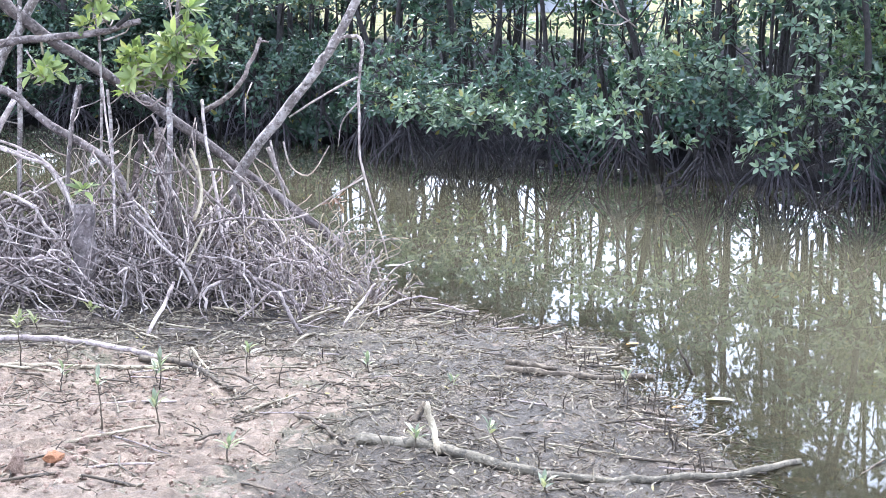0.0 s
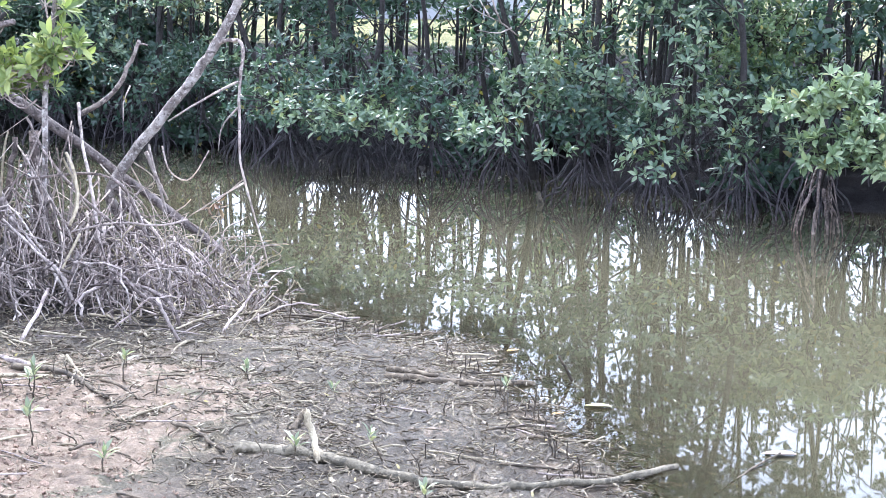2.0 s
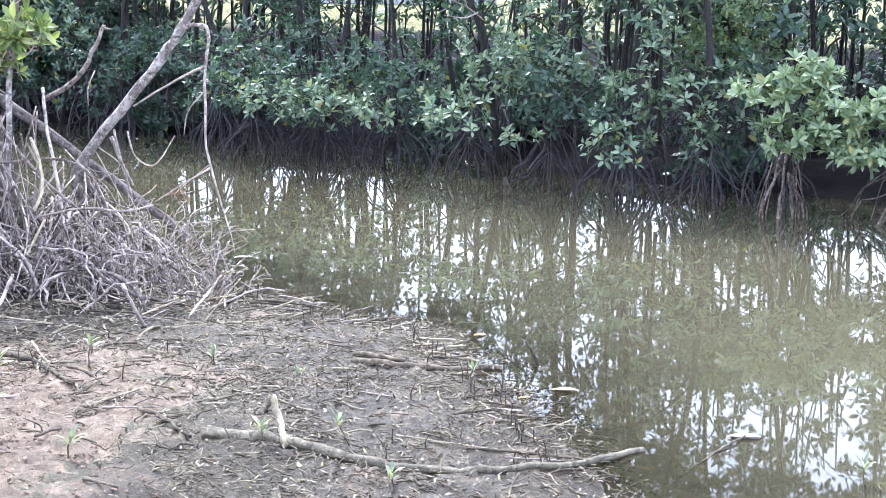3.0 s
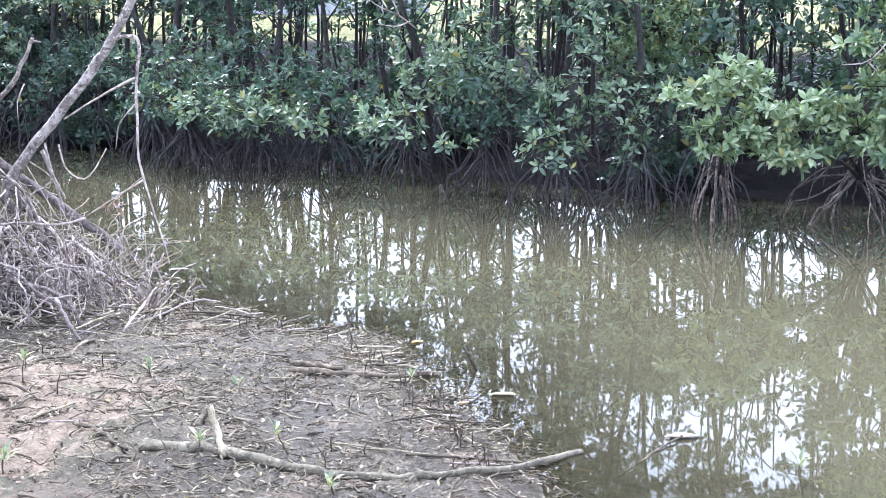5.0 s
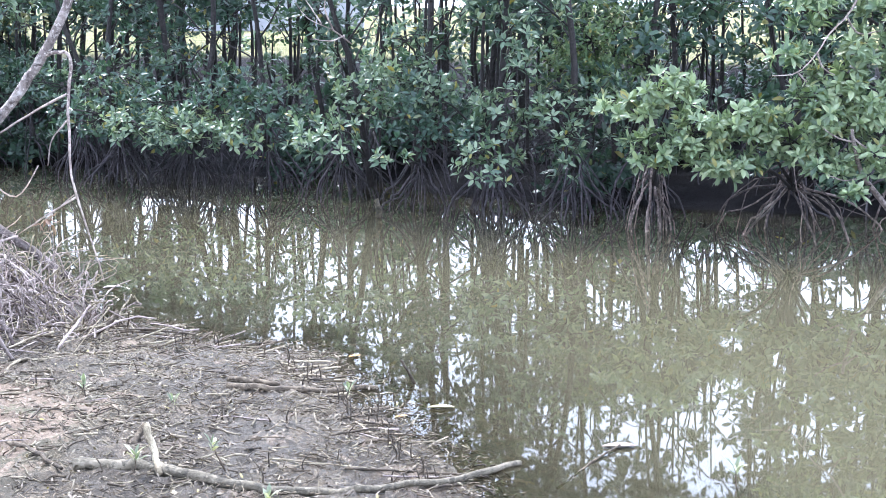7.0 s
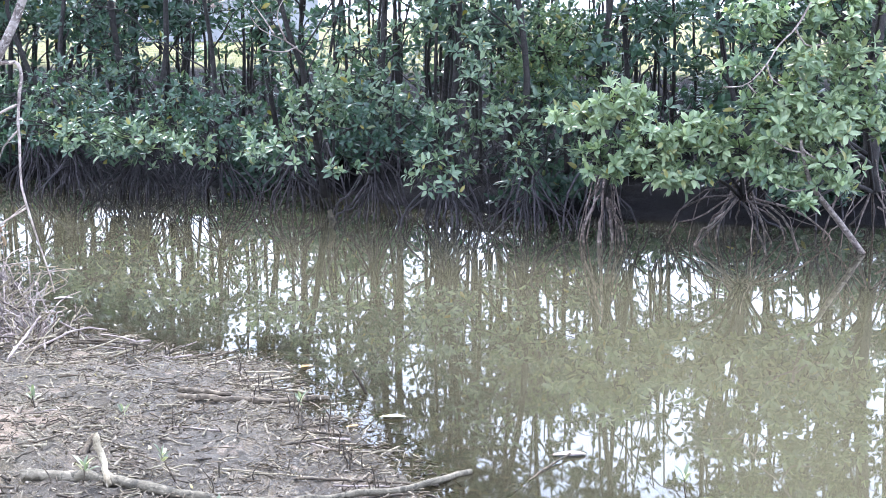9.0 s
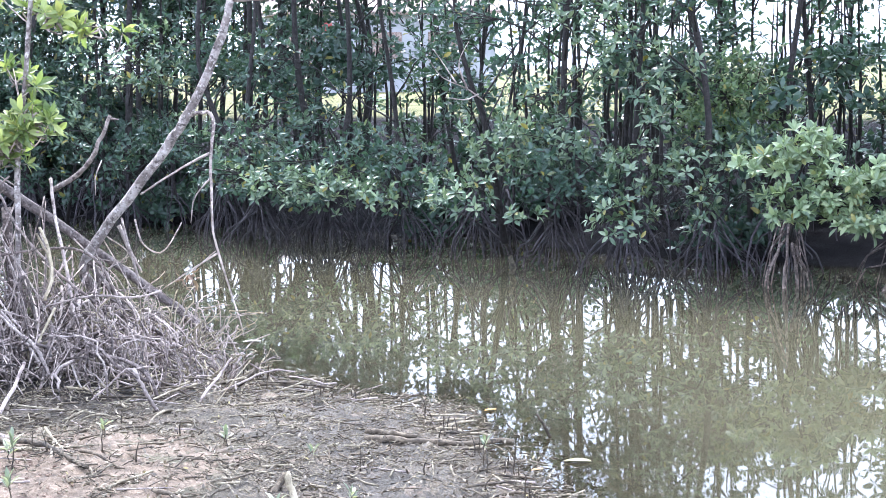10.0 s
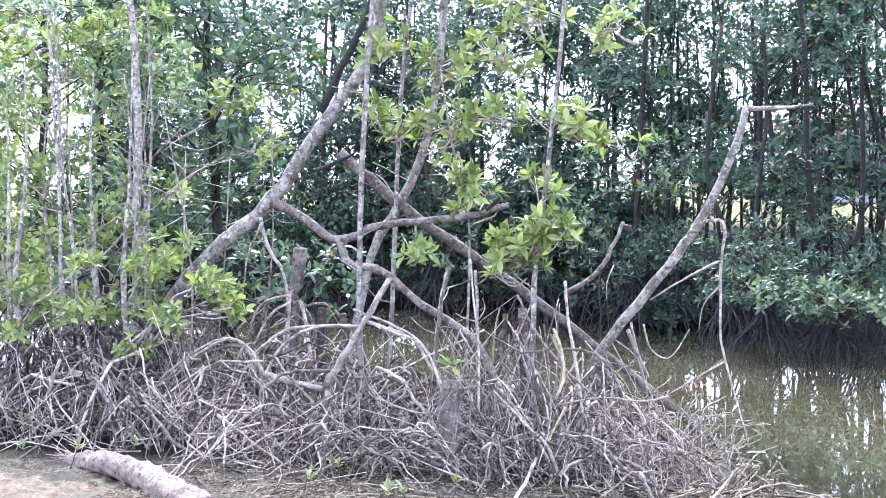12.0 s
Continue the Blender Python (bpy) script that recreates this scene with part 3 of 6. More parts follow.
mangrove((4.95, 11.31), 1.6, 0.05, 302, RIGHT[4:], slim=0.15, roots=22, spread=0.7, leaf=LEAF_PALE, size=0.086, per=9, fine=True, root_bark=ROOT,
         label="pale green mangrove with drooping leaf rosettes over the water", group="mangroves along the far shore", root_top=(0.35, 0.7))
mangrove((6.0, 11.15), 3.6, 0.07, 303,
         [clump((5.17, 10.30, 1.05), (0.28, 0.25, 0.22), 55), clump((5.18, 10.20, 0.66), (0.2, 0.2, 0.14), 26), clump((4.88, 10.10, 0.44), (0.08, 0.08, 0.04), 7),
          clump((4.62, 10.40, 1.74), (0.24, 0.2, 0.15), 30), clump((4.48, 10.40, 1.42), (0.16, 0.15, 0.08), 16), clump((4.90, 10.40, 1.25), (0.25, 0.2, 0.13), 27),
          clump((5.24, 10.40, 1.78), (0.25, 0.25, 0.25), 46), clump((4.78, 10.50, 1.12), (0.20, 0.2, 0.12), 18), clump((5.06, 10.40, 1.48), (0.22, 0.2, 0.14), 26), clump((5.45, 10.40, 1.42), (0.26, 0.22, 0.2), 34), clump((5.50, 10.40, 1.05), (0.25, 0.22, 0.18), 30), clump((4.92, 10.50, 2.02), (0.22, 0.2, 0.14), 22), clump((5.60, 10.45, 1.95), (0.26, 0.22, 0.2), 30)], roots=18, spread=0.7, leaf=LEAF_PALE, size=0.086, per=9, fine=True, root_bark=ROOT,
         label="pale green mangrove with bare curling twigs over the water", group="mangroves along the far shore")

# a finer-leaved shrub behind them
for i, (c, r, n) in enumerate([clump((3.78, 12.90, 1.50), (0.42, 0.4, 0.42), 230), clump((3.61, 13.00, 1.26), (0.3, 0.3, 0.25), 110), clump((4.00, 12.80, 1.46), (0.3, 0.3, 0.4), 120)]):
    mangrove((c[0], c[1] + 0.2), c[2] + 0.2, 0.03, 320 + i, [(c, r, n)], slim=0.2, roots=5, spread=0.3, leaf=LEAF_SMALL, size=0.055, per=7,
             label="small-leaved light green shrub behind the mangroves", group="shrubs behind the mangroves")

# the belt behind the front row: slender trunks, with open gaps towards the field
rg = np.random.RandomState(77)
BACK = []
for i in range(64):
    x = rg.uniform(-12, 9.5)
    BACK.append((x, np.interp(x, [q[0] for q in FAR_SHORE], [q[1] for q in FAR_SHORE]) + rg.uniform(0.9, 4.6)))
for i, p in enumerate(BACK):
    h = rg.uniform(4.2, 6.2)
    dense = p[0] < -1.0
    cl = []
    open_gap = -0.7 < p[0] < 1.3
    for k in range(4 if dense else 0):
        cl.append(clump((p[0] + rg.uniform(-0.8, 0.8), p[1] + rg.uniform(-0.8, 0.4), rg.uniform(0.5, 1.0) if p[0] > -2.2 else rg.uniform(0.9, 1.5)), (0.5, 0.4, 0.25), 30 if dense else 15))
    behind = p[1] - np.interp(p[0], [q[0] for q in FAR_SHORE], [q[1] for q in FAR_SHORE]) > 2.6
    for k in range(3 if open_gap else 8 if p[0] < -2.6 else 4 if behind else 1):
        cl.append(clump((p[0] + rg.uniform(-0.9, 0.9), p[1] + rg.uniform(-0.8, 0.5), rg.uniform(1.7 if open_gap else 1.0, 2.6 if p[0] < -1.0 else 1.95)), (0.36, 0.35, 0.24), 30 if dense else 25 if p[0] < 1.8 else 19))
    for k in range(6 if dense else 2):
        cl.append(clump((p[0] + rg.uniform(-1.2, 1.2), p[1] + rg.uniform(-1.2, 1.2), rg.uniform(2.5 if p[0] < 1.8 else 3.2, h)), (0.6, 0.5, 0.4), 44 if dense else 14))
    if -1.6 < p[0] < 1.5:
        for k in range(4):
            cl.append(clump((p[0] + rg.uniform(-0.8, 0.8), p[1] + rg.uniform(-0.8, 0.5), rg.uniform(2.8, 4.6)), (0.5, 0.4, 0.3), 32))
    if p[0] > 1.5:
        for k in range(6):
            cl.append(clump((p[0] + rg.uniform(-0.9, 0.9), p[1] + rg.uniform(-0.8, 0.5), rg.uniform(2.8, 4.8)), (0.44, 0.40, 0.26), 32))
    if p[0] > -1.6:
        for k in range(5):
            cl.append(clump((p[0] + rg.uniform(-0.5, 0.5), p[1] + rg.uniform(-0.6, 0.3), rg.uniform(1.4, 3.3)), (0.30, 0.28, 0.15), 11))
    mangrove(p, h, rg.uniform(0.018, 0.042), 400 + i, cl, roots=5, spread=0.5, lean=(rg.uniform(-0.5, 0.5), rg.uniform(-0.5, 0.5)), size=0.10, per=6, crook=0.06,
             label="slender mangrove tree with a dark leafy crown", group="mangroves behind the far shore")
for i in range(6):
    x = -2.6 + 0.40 * i + rg.uniform(-0.15, 0.15)
    y = np.interp(x, [q[0] for q in FAR_SHORE], [q[1] for q in FAR_SHORE]) + rg.uniform(4.2, 6.0)
    cl = [clump((x + rg.uniform(-0.5, 0.5), y + rg.uniform(-0.4, 0.4), rg.uniform(1.8, 3.2)), (0.40, 0.35, 0.26), 24) for k in range(4)]
    mangrove((x, y), 3.4, 0.03, 670 + i, cl, roots=4, spread=0.4, size=0.10, per=8, crook=0.06, label="slender mangrove tree with a dark leafy crown", group="mangroves behind the far shore")

FILL = [(0.34, 17.50, 2.23), (0.19, 18.00, 3.57), (-0.44, 18.00, 2.87), (0.76, 18.00, 2.33), (0.51, 18.00, 2.98), (-0.13, 20.00, 3.64), (0.29, 19.50, 3.16), (0.71, 20.00, 3.62), (0.83, 19.50, 2.87), (0.16, 20.00, 2.70), (-0.64, 20.50, 3.85), (0.58, 20.00, 2.47),
        (2.43, 19.00, 2.72), (2.84, 18.50, 2.21), (3.13, 19.00, 2.84), (3.72, 18.50, 2.53), (4.09, 18.00, 1.97), (4.55, 18.00, 2.36), (4.42, 17.50, 1.57), (3.76, 18.00, 1.52), (3.25, 18.50, 1.73), (2.57, 19.00, 1.81),
        (1.07, 18.00, 3.14), (1.52, 18.00, 2.68), (1.90, 18.00, 3.19), (2.09, 17.50, 2.45), (1.39, 18.00, 2.09), (0.90, 18.50, 2.31), (2.34, 17.50, 2.89), (1.71, 18.00, 3.45),
        (3.16, 17.50, 2.27), (3.59, 17.00, 1.75), (4.04, 17.00, 2.18), (4.37, 16.50, 1.67), (4.81, 16.50, 2.10), (5.10, 16.00, 1.66), (5.54, 16.00, 2.14), (5.67, 15.50, 1.65), (6.03, 15.50, 2.06), (5.35, 16.00, 2.38), (4.24, 17.00, 2.44),
        (5.04, 18.00, 1.88), (5.78, 17.00, 1.74), (6.28, 16.50, 1.93), (4.32, 18.50, 1.95)]
for i, c in enumerate(FILL):
    mangrove((c[0] + rg.uniform(-0.2, 0.2), c[1]), c[2] + 0.3, 0.022, 960 + i, [clump(c, (0.30, 0.35, 0.24), 26 if c[2] > 2.8 else 17 if c[2] < 1.95 else 7), clump((c[0] + rg.normal(0, 0.3), c[1] + 0.2, c[2] - 0.3), (0.24, 0.3, 0.16), 12)], roots=3, spread=0.3, size=0.10, per=6, slim=0.3,
             label="slender mangrove tree with a dark leafy crown", group="mangroves behind the far shore")

CROWNS = [(2.80, 15.50, 2.11), (3.00, 15.00, 2.36), (3.58, 16.00, 2.40), (3.60, 15.00, 2.64), (4.10, 15.50, 2.43), (4.68, 16.00, 2.39), (4.71, 15.00, 2.63), (5.45, 15.00, 2.30),
          (5.58, 14.50, 2.54), (6.14, 14.50, 2.45), (3.23, 15.50, 2.95), (3.91, 15.00, 3.08), (4.98, 14.50, 2.93), (4.61, 15.50, 2.96), (3.16, 16.00, 2.50), (2.72, 16.00, 2.18), (3.66, 16.00, 2.81)]
for i, c in enumerate(CROWNS):
    mangrove((c[0] + rg.uniform(-0.3, 0.3), c[1] + rg.uniform(0, 0.4)), c[2] + 0.3, 0.024, 930 + i, [clump(c, (0.36, 0.35, 0.26), 22), clump((c[0] + rg.normal(0, 0.35), c[1] + 0.3, c[2] + rg.uniform(-0.2, 0.4)), (0.28, 0.3, 0.18), 7)],
             roots=3, spread=0.3, size=0.10, per=6, slim=0.3, label="slender mangrove tree with a dark leafy crown", group="mangroves behind the far shore")

# tall full crowns where the creek bends away
for i in range(8):
    x = -2.0 + 3.3 * (i + rg.uniform(0, 1)) / 8
    y = np.interp(x, [q[0] for q in FAR_SHORE], [q[1] for q in FAR_SHORE]) + rg.uniform(1.2, 4.5)
    cl = [clump((x + rg.uniform(-0.6, 0.6), y + rg.uniform(-0.5, 0.5), rg.uniform(2.5, 4.5)), (0.44, 0.40, 0.26), 26) for k in range(5)]
    mangrove((x, y), 4.6, 0.04, 1100 + i, cl, roots=5, spread=0.4, size=0.10, per=6, crook=0.07, slim=0.3, label="slender mangrove tree with a dark leafy crown", group="mangroves behind the far shore")

# low leafy trees at the back of the belt, before the field
for i in range(16):
    x = -0.6 + 7.6 * (i + rg.uniform(0, 1)) / 16
    y = np.interp(x, [q[0] for q in FAR_SHORE], [q[1] for q in FAR_SHORE]) + rg.uniform(3.0, 6.5)
    cl = [clump((x + rg.uniform(-0.4, 0.4), y + rg.uniform(-0.4, 0.4), rg.uniform(1.0, 1.9)), (rg.uniform(0.2, 0.4), 0.3, rg.uniform(0.10, 0.2)), 12) for k in range(3)]
    mangrove((x, y), 2.1, 0.022, 1150 + i, cl, roots=4, spread=0.3, size=0.095, per=6, slim=0.3, leaf=LEAF_MID if i % 3 else LEAF_OUTER, label="young mangrove tree with mid green leaf sprays behind the shore", group="young mangroves behind the far shore")

# leafy young trees close behind the front row, of uneven height
rc = np.random.RandomState(91)
x = -2.6
k = 0
while x < 7.6:
    x += rc.uniform(0.22, 0.52)
    y = np.interp(x, [q[0] for q in FAR_SHORE], [q[1] for q in FAR_SHORE]) + rc.uniform((0.3, 1.5, 3.6)[k % 3], (1.5, 3.2, 6.4)[k % 3])
    top = rc.uniform(1.1, 1.5) if -1.2 < x < 1.3 else rc.uniform(1.3, 1.8) if k % 3 == 2 else rc.uniform(1.0, 1.3 if rc.rand() < 0.75 else 1.9)
    if rc.rand() < 0.22:
        top = 1.15
    cl, z = [], rc.uniform(0.85, 1.1)
    while z < top:
        cl.append(clump((x + rc.normal(0, 0.22), y + rc.normal(0, 0.25), z), (rc.uniform(0.14, 0.32), 0.28, rc.uniform(0.08, 0.18)), rc.randint(6, 13)))
        z += rc.uniform(0.12, 0.34)
    k += 1
    mangrove((x, y), top, rc.uniform(0.012, 0.026), 700 + k, cl, roots=5, spread=0.35, lean=(rc.uniform(-0.2, 0.2), rc.uniform(-0.2, 0.2)), size=rc.uniform(0.085, 0.105), per=6, slim=0.3,
             outer=rc.randint(0, 3), leaf=(LEAF, LEAF, LEAF_MID)[rc.randint(3)], label="young mangrove tree with mid green leaf sprays behind the shore", group="young mangroves behind the far shore")
for i in range(54):
    x = rg.uniform(-12, 9.5)
    y = np.interp(x, [q[0] for q in FAR_SHORE], [q[1] for q in FAR_SHORE]) + rg.uniform(2.6, 5.2)
    if -0.8 < x < 1.4:
        continue
    cl = [clump((x + rg.uniform(-0.5, 0.5), y + rg.uniform(-0.4, 0.4), rg.uniform(0.25, 0.5 if -2.2 < x < 1.4 else 0.9)), (0.45, 0.4, 0.22), 14) for k in range(4)]
    mangrove((x, y), 1.3, 0.018, 500 + i, cl, roots=12, spread=0.7, size=0.12, per=8, root_top=(0.2, 0.7),
             label="low dark mangrove bush in the shade behind the shore", group="mangrove bushes behind the far shore")
for i in range(30):
    x = -8 + 17.5 * (i + rg.uniform(0, 1)) / 30
    y = np.interp(x, [q[0] for q in FAR_SHORE], [q[1] for q in FAR_SHORE]) + rg.uniform(1.0, 2.2)
    if x > -1.5 and i % 4:
        continue
    cl = [clump((x + rg.uniform(-0.5, 0.5), y + rg.uniform(-0.3, 0.3), rg.uniform(0.18, 0.42)), (0.45, 0.35, 0.16), 26 if x > -2.2 else 6) for k in range(3)]
    mangrove((x, y), 0.8, 0.012, 560 + i, cl, roots=9, spread=0.5, size=0.10, per=8, root_top=(0.15, 0.5),
             label="low dark mangrove bush in the shade behind the shore", group="mangrove bushes behind the far shore")
for i in range(46):
    x = rg.uniform(-6, 9)
    y = np.interp(x, [q[0] for q in FAR_SHORE], [q[1] for q in FAR_SHORE]) + rg.uniform(0.8, 6.0)
    h = rg.uniform(3.0, 5.0)
    o = np.array([x, y, ground_z(x, y) - 0.03])
    t = thing("mangrove_pole", o, "thin dark mangrove pole in the belt behind the shore", "sapling", "poles behind the far shore")
    top = o + (rg.normal(0, 0.35), rg.normal(0, 0.2), h)
    piece("stem", tube([o, (o + top) / 2 + rg.normal(0, 0.10, 3), top], rg.uniform(0.010, 0.026), 0.008, 10, 6, rg, 0.006, 0.08, o), BARK_SHADED, t)


# ---- the near bank: fallen tree, leaning trunk and root tangle ----
def limb(name, pts, r0, r1, mat, parent, seed, n=14, sides=9, label="", wob=0.004, knots=0.07):
    """A limb of a thing, or a twig on one of its limbs."""
    rng = np.random.RandomState(seed)
    base = parent.parent or parent
    return piece(name, tube(pts, r0, r1, n, sides, rng, wob * min(1, r0 / 0.03), knots, base.location), mat, parent, label)


fallen = thing("fallen_tree", (-0.56, 10.30, -0.02), "grey fallen mangrove trunk with a bare broken limb", "fallen tree")
limb("trunk", [(-2.96, 9.40, 1.96), (-2.49, 9.60, 1.53), (-2.07, 9.80, 1.21), (-1.58, 10.00, 0.82), (-1.03, 10.20, 0.35), (-0.56, 10.35, -0.05)], 0.036, 0.028, BARK_MID, fallen, 1, 26, 10)
dead = limb("dead_limb", [(-1.34, 10.12, 0.32), (-1.40, 10.06, 0.50), (-1.23, 9.95, 0.77), (-0.84, 9.80, 1.25), (-0.66, 9.75, 1.51), (-0.44, 9.65, 1.97), (-0.37, 9.60, 2.22)], 0.038, 0.024, BARK_PALE, fallen, 2, 26, 12, "peeling grey-pink bare limb")
limb("twig", [(-0.38, 9.60, 2.21), (-0.20, 9.60, 2.21), (0.04, 9.60, 2.23)], 0.020, 0.006, DEAD, dead, 3, 8, 7)
limb("twig", [(-0.67, 9.75, 1.49), (-0.58, 9.70, 1.51), (-0.51, 9.70, 1.47), (-0.53, 9.70, 1.19), (-0.53, 9.70, 0.75), (-0.45, 9.70, 0.43), (-0.36, 9.75, 0.06)], 0.014, 0.005, DEAD, dead, 4, 22, 7)
limb("twig", [(-0.54, 9.70, 1.25), (-0.75, 9.75, 1.14), (-0.99, 9.80, 0.99)], 0.009, 0.006, DEAD, dead, 5, 8, 6)
limb("twig", [(-0.53, 9.70, 1.10), (-0.64, 9.70, 0.97), (-0.67, 9.70, 0.81)], 0.007, 0.003, DEAD, dead, 6, 8, 5)
limb("twig", [(-1.15, 9.95, 0.78), (-1.07, 9.90, 0.58), (-1.02, 9.90, 0.39)], 0.016, 0.008, DEAD, dead, 7, 8, 6)
limb("twig", [(-1.04, 9.90, 0.82), (-0.99, 9.80, 0.68), (-0.86, 9.75, 0.62), (-0.73, 9.75, 0.81)], 0.007, 0.004, DEAD, dead, 8, 12, 5)
limb("twig", [(-0.51, 9.70, 0.61), (-0.70, 9.75, 0.49), (-0.88, 9.80, 0.37)], 0.007, 0.004, DEAD, dead, 9, 8, 5)
limb("root", [(-1.37, 10.04, 0.55), (-1.28, 10.0, 0.40), (-1.16, 9.98, 0.30), (-1.10, 9.98, 0.05)], 0.024, 0.012, ROOT, fallen, 13, 12, 7)
limb("root", [(-1.40, 10.05, 0.46), (-1.33, 10.02, 0.28), (-1.28, 10.0, 0.02)], 0.020, 0.012, ROOT, fallen, 14, 10, 7)
snag = limb("branch", [(-1.56, 9.90, 1.02), (-1.35, 9.85, 1.15), (-1.23, 9.80, 1.34), (-1.16, 9.80, 1.50)], 0.018, 0.012, DEAD, fallen, 10, 12, 7)
limb("twig", [(-1.17, 9.80, 1.48), (-1.11, 9.80, 1.47)], 0.010, 0.005, DEAD, snag, 11, 4, 6)
limb("twig", [(-1.23, 9.85, 1.21), (-1.27, 9.80, 1.10), (-1.27, 9.80, 0.99)], 0.005, 0.003, DEAD, snag, 12, 5, 5)

rq = np.random.RandomState(29)
for k in range(12):
    q = np.array([(-1.36, 10.04, 0.56), (-1.26, 9.98, 0.70), (-1.33, 10.05, 0.48)][k % 3]) + rq.normal(0, 0.02, 3)
    d = np.array([rq.uniform(-0.05, 0.34), rq.uniform(-0.12, 0.02), rq.uniform(-0.34, -0.06)])
    limb("twig", [q, q + d * 0.5 + rq.normal(0, 0.04, 3), q + d + rq.normal(0, 0.03, 3), q + d * rq.uniform(0.9, 1.3) + (rq.uniform(-0.02, 0.10), 0, rq.uniform(0.0, 0.14))], 0.0055, 0.0022, (TWIG, DEAD)[k % 2], dead, 1200 + k, 14, 5)

leaning = thing("mangrove_tree", (-4.63, 9.50, 0.32), "leaning mangrove with pale lichened trunk and bright leaves", "tree")
limb("trunk", [(-4.63, 9.50, 0.32), (-4.03, 9.40, 1.13), (-3.46, 9.40, 1.63), (-3.12, 9.40, 2.08), (-2.80, 9.40, 2.51), (-2.70, 9.45, 2.85), (-2.60, 9.50, 3.50)], 0.052, 0.036, BARK_PALE, leaning, 20, 30, 12, "rough lichened bark")
limb("branch", [(-3.43, 9.38, 1.67), (-3.17, 9.30, 1.53), (-2.92, 9.25, 1.40), (-2.68, 9.20, 1.48), (-2.39, 9.20, 1.52), (-2.05, 9.15, 1.55), (-1.79, 9.10, 1.62)], 0.032, 0.018, BARK_MID, leaning, 21, 24, 9)
limb("branch", [(-2.93, 9.25, 1.42), (-2.84, 9.20, 1.25), (-2.60, 9.15, 1.20), (-2.37, 9.10, 1.02), (-2.02, 9.00, 0.83), (-1.87, 8.90, 0.64), (-1.79, 8.80, 0.49), (-1.72, 8.70, 0.26)], 0.026, 0.021, BARK_MID, leaning, 22, 26, 9)
limb("branch", [(-1.93, 9.12, 1.59), (-1.84, 9.10, 1.67)], 0.018, 0.012, BARK_SHADED, leaning, 23, 5, 7)
limb("branch", [(-3.10, 9.35, 1.85), (-2.99, 9.35, 1.89), (-2.87, 9.35, 1.94)], 0.014, 0.010, BARK_SHADED, leaning, 24, 6, 7)
limb("branch", [(-3.49, 9.35, 1.54), (-3.42, 9.30, 1.34), (-3.31, 9.30, 1.16), (-3.29, 9.30, 0.90)], 0.014, 0.009, DEAD, leaning, 25, 12, 6)
limb("branch", [(-3.46, 9.30, 1.51), (-3.56, 9.30, 1.30), (-3.60, 9.30, 1.04)], 0.010, 0.006, DEAD, leaning, 26, 9, 6)
limb("branch", [(-2.41, 9.20, 1.54), (-2.40, 9.20, 1.42)], 0.010, 0.008, STRAW, leaning, 27, 4, 6)
limb("branch", [(-3.20, 9.80, 2.24), (-3.08, 9.80, 2.51), (-2.92, 9.80, 2.80), (-2.76, 9.80, 3.21)], 0.030, 0.022, BARK_SHADED, leaning, 28, 12, 8)


def foliage(parent, clumps, seed, leaf, size, per, stems=TWIG, thick=1.0):
    """Leaf rosettes on short twigs, for a tree whose limbs stand already."""
    rng = np.random.RandomState(seed)
    o = np.asarray(parent.location)
    V, T = [], []
    for c, rad, count in clumps:
        at, face = scatter_clump(c, rad, int(count * thick), rng)
        V.append(leaves(at, face, per, size, size * 0.44, rng, LEAF_FINE))
        for q in at:
            h = np.asarray(c) + rng.normal(0, 0.06, 3) - (0, 0, 0.05)
            T.append(tube([h, (h + q) / 2 + rng.normal(0, 0.03, 3) - (0, 0, 0.03), q], 0.006, 0.003, 6, 5, None, 0, 0, o))
    Vl, Fl = join(V)
    piece("crown", (Vl - o, Fl), leaf, parent, "bright green leaf rosettes", smooth=False)
    piece("twig_spray", join(T), stems, parent)["kind"] = "stuff"


foliage(leaning, [clump((-2.56, 9.20, 2.63), (0.22, 0.2, 0.12), 10), clump((-2.49, 9.20, 2.11), (0.2, 0.2, 0.14), 9), clump((-2.20, 9.20, 2.11), (0.24, 0.2, 0.14), 10),
                  clump((-1.91, 9.20, 2.21), (0.2, 0.2, 0.12), 8), clump((-1.42, 9.20, 2.13), (0.2, 0.2, 0.10), 9), clump((-1.14, 9.20, 2.04), (0.18, 0.15, 0.08), 6),
                  clump((-1.86, 9.30, 2.58), (0.3, 0.2, 0.2), 12), clump((-1.54, 9.10, 1.49), (0.17, 0.15, 0.13), 15), clump((-1.79, 9.10, 1.28), (0.16, 0.15, 0.11), 13),
                  clump((-2.38, 9.10, 1.35), (0.10, 0.1, 0.08), 4), clump((-2.02, 9.20, 1.70), (0.2, 0.2, 0.12), 7), clump((-1.18, 9.30, 2.67), (0.2, 0.2, 0.15), 9),
                  clump((-1.68, 9.10, 1.39), (0.18, 0.15, 0.16), 15), clump((-2.17, 9.20, 1.84), (0.16, 0.2, 0.12), 7), clump((-1.59, 9.20, 1.73), (0.14, 0.2, 0.14), 7), clump((-2.74, 9.30, 2.21), (0.14, 0.2, 0.12), 5), clump((-2.18, 9.30, 2.49), (0.25, 0.2, 0.15), 9), clump((-1.68, 9.30, 2.79), (0.25, 0.2, 0.2), 9), clump((-2.45, 9.50, 3.16), (0.5, 0.4, 0.3), 26), clump((-1.78, 9.50, 3.21), (0.5, 0.4, 0.3), 24)], 31, LEAF_LIGHT, 0.094, 8, thick=1.25)

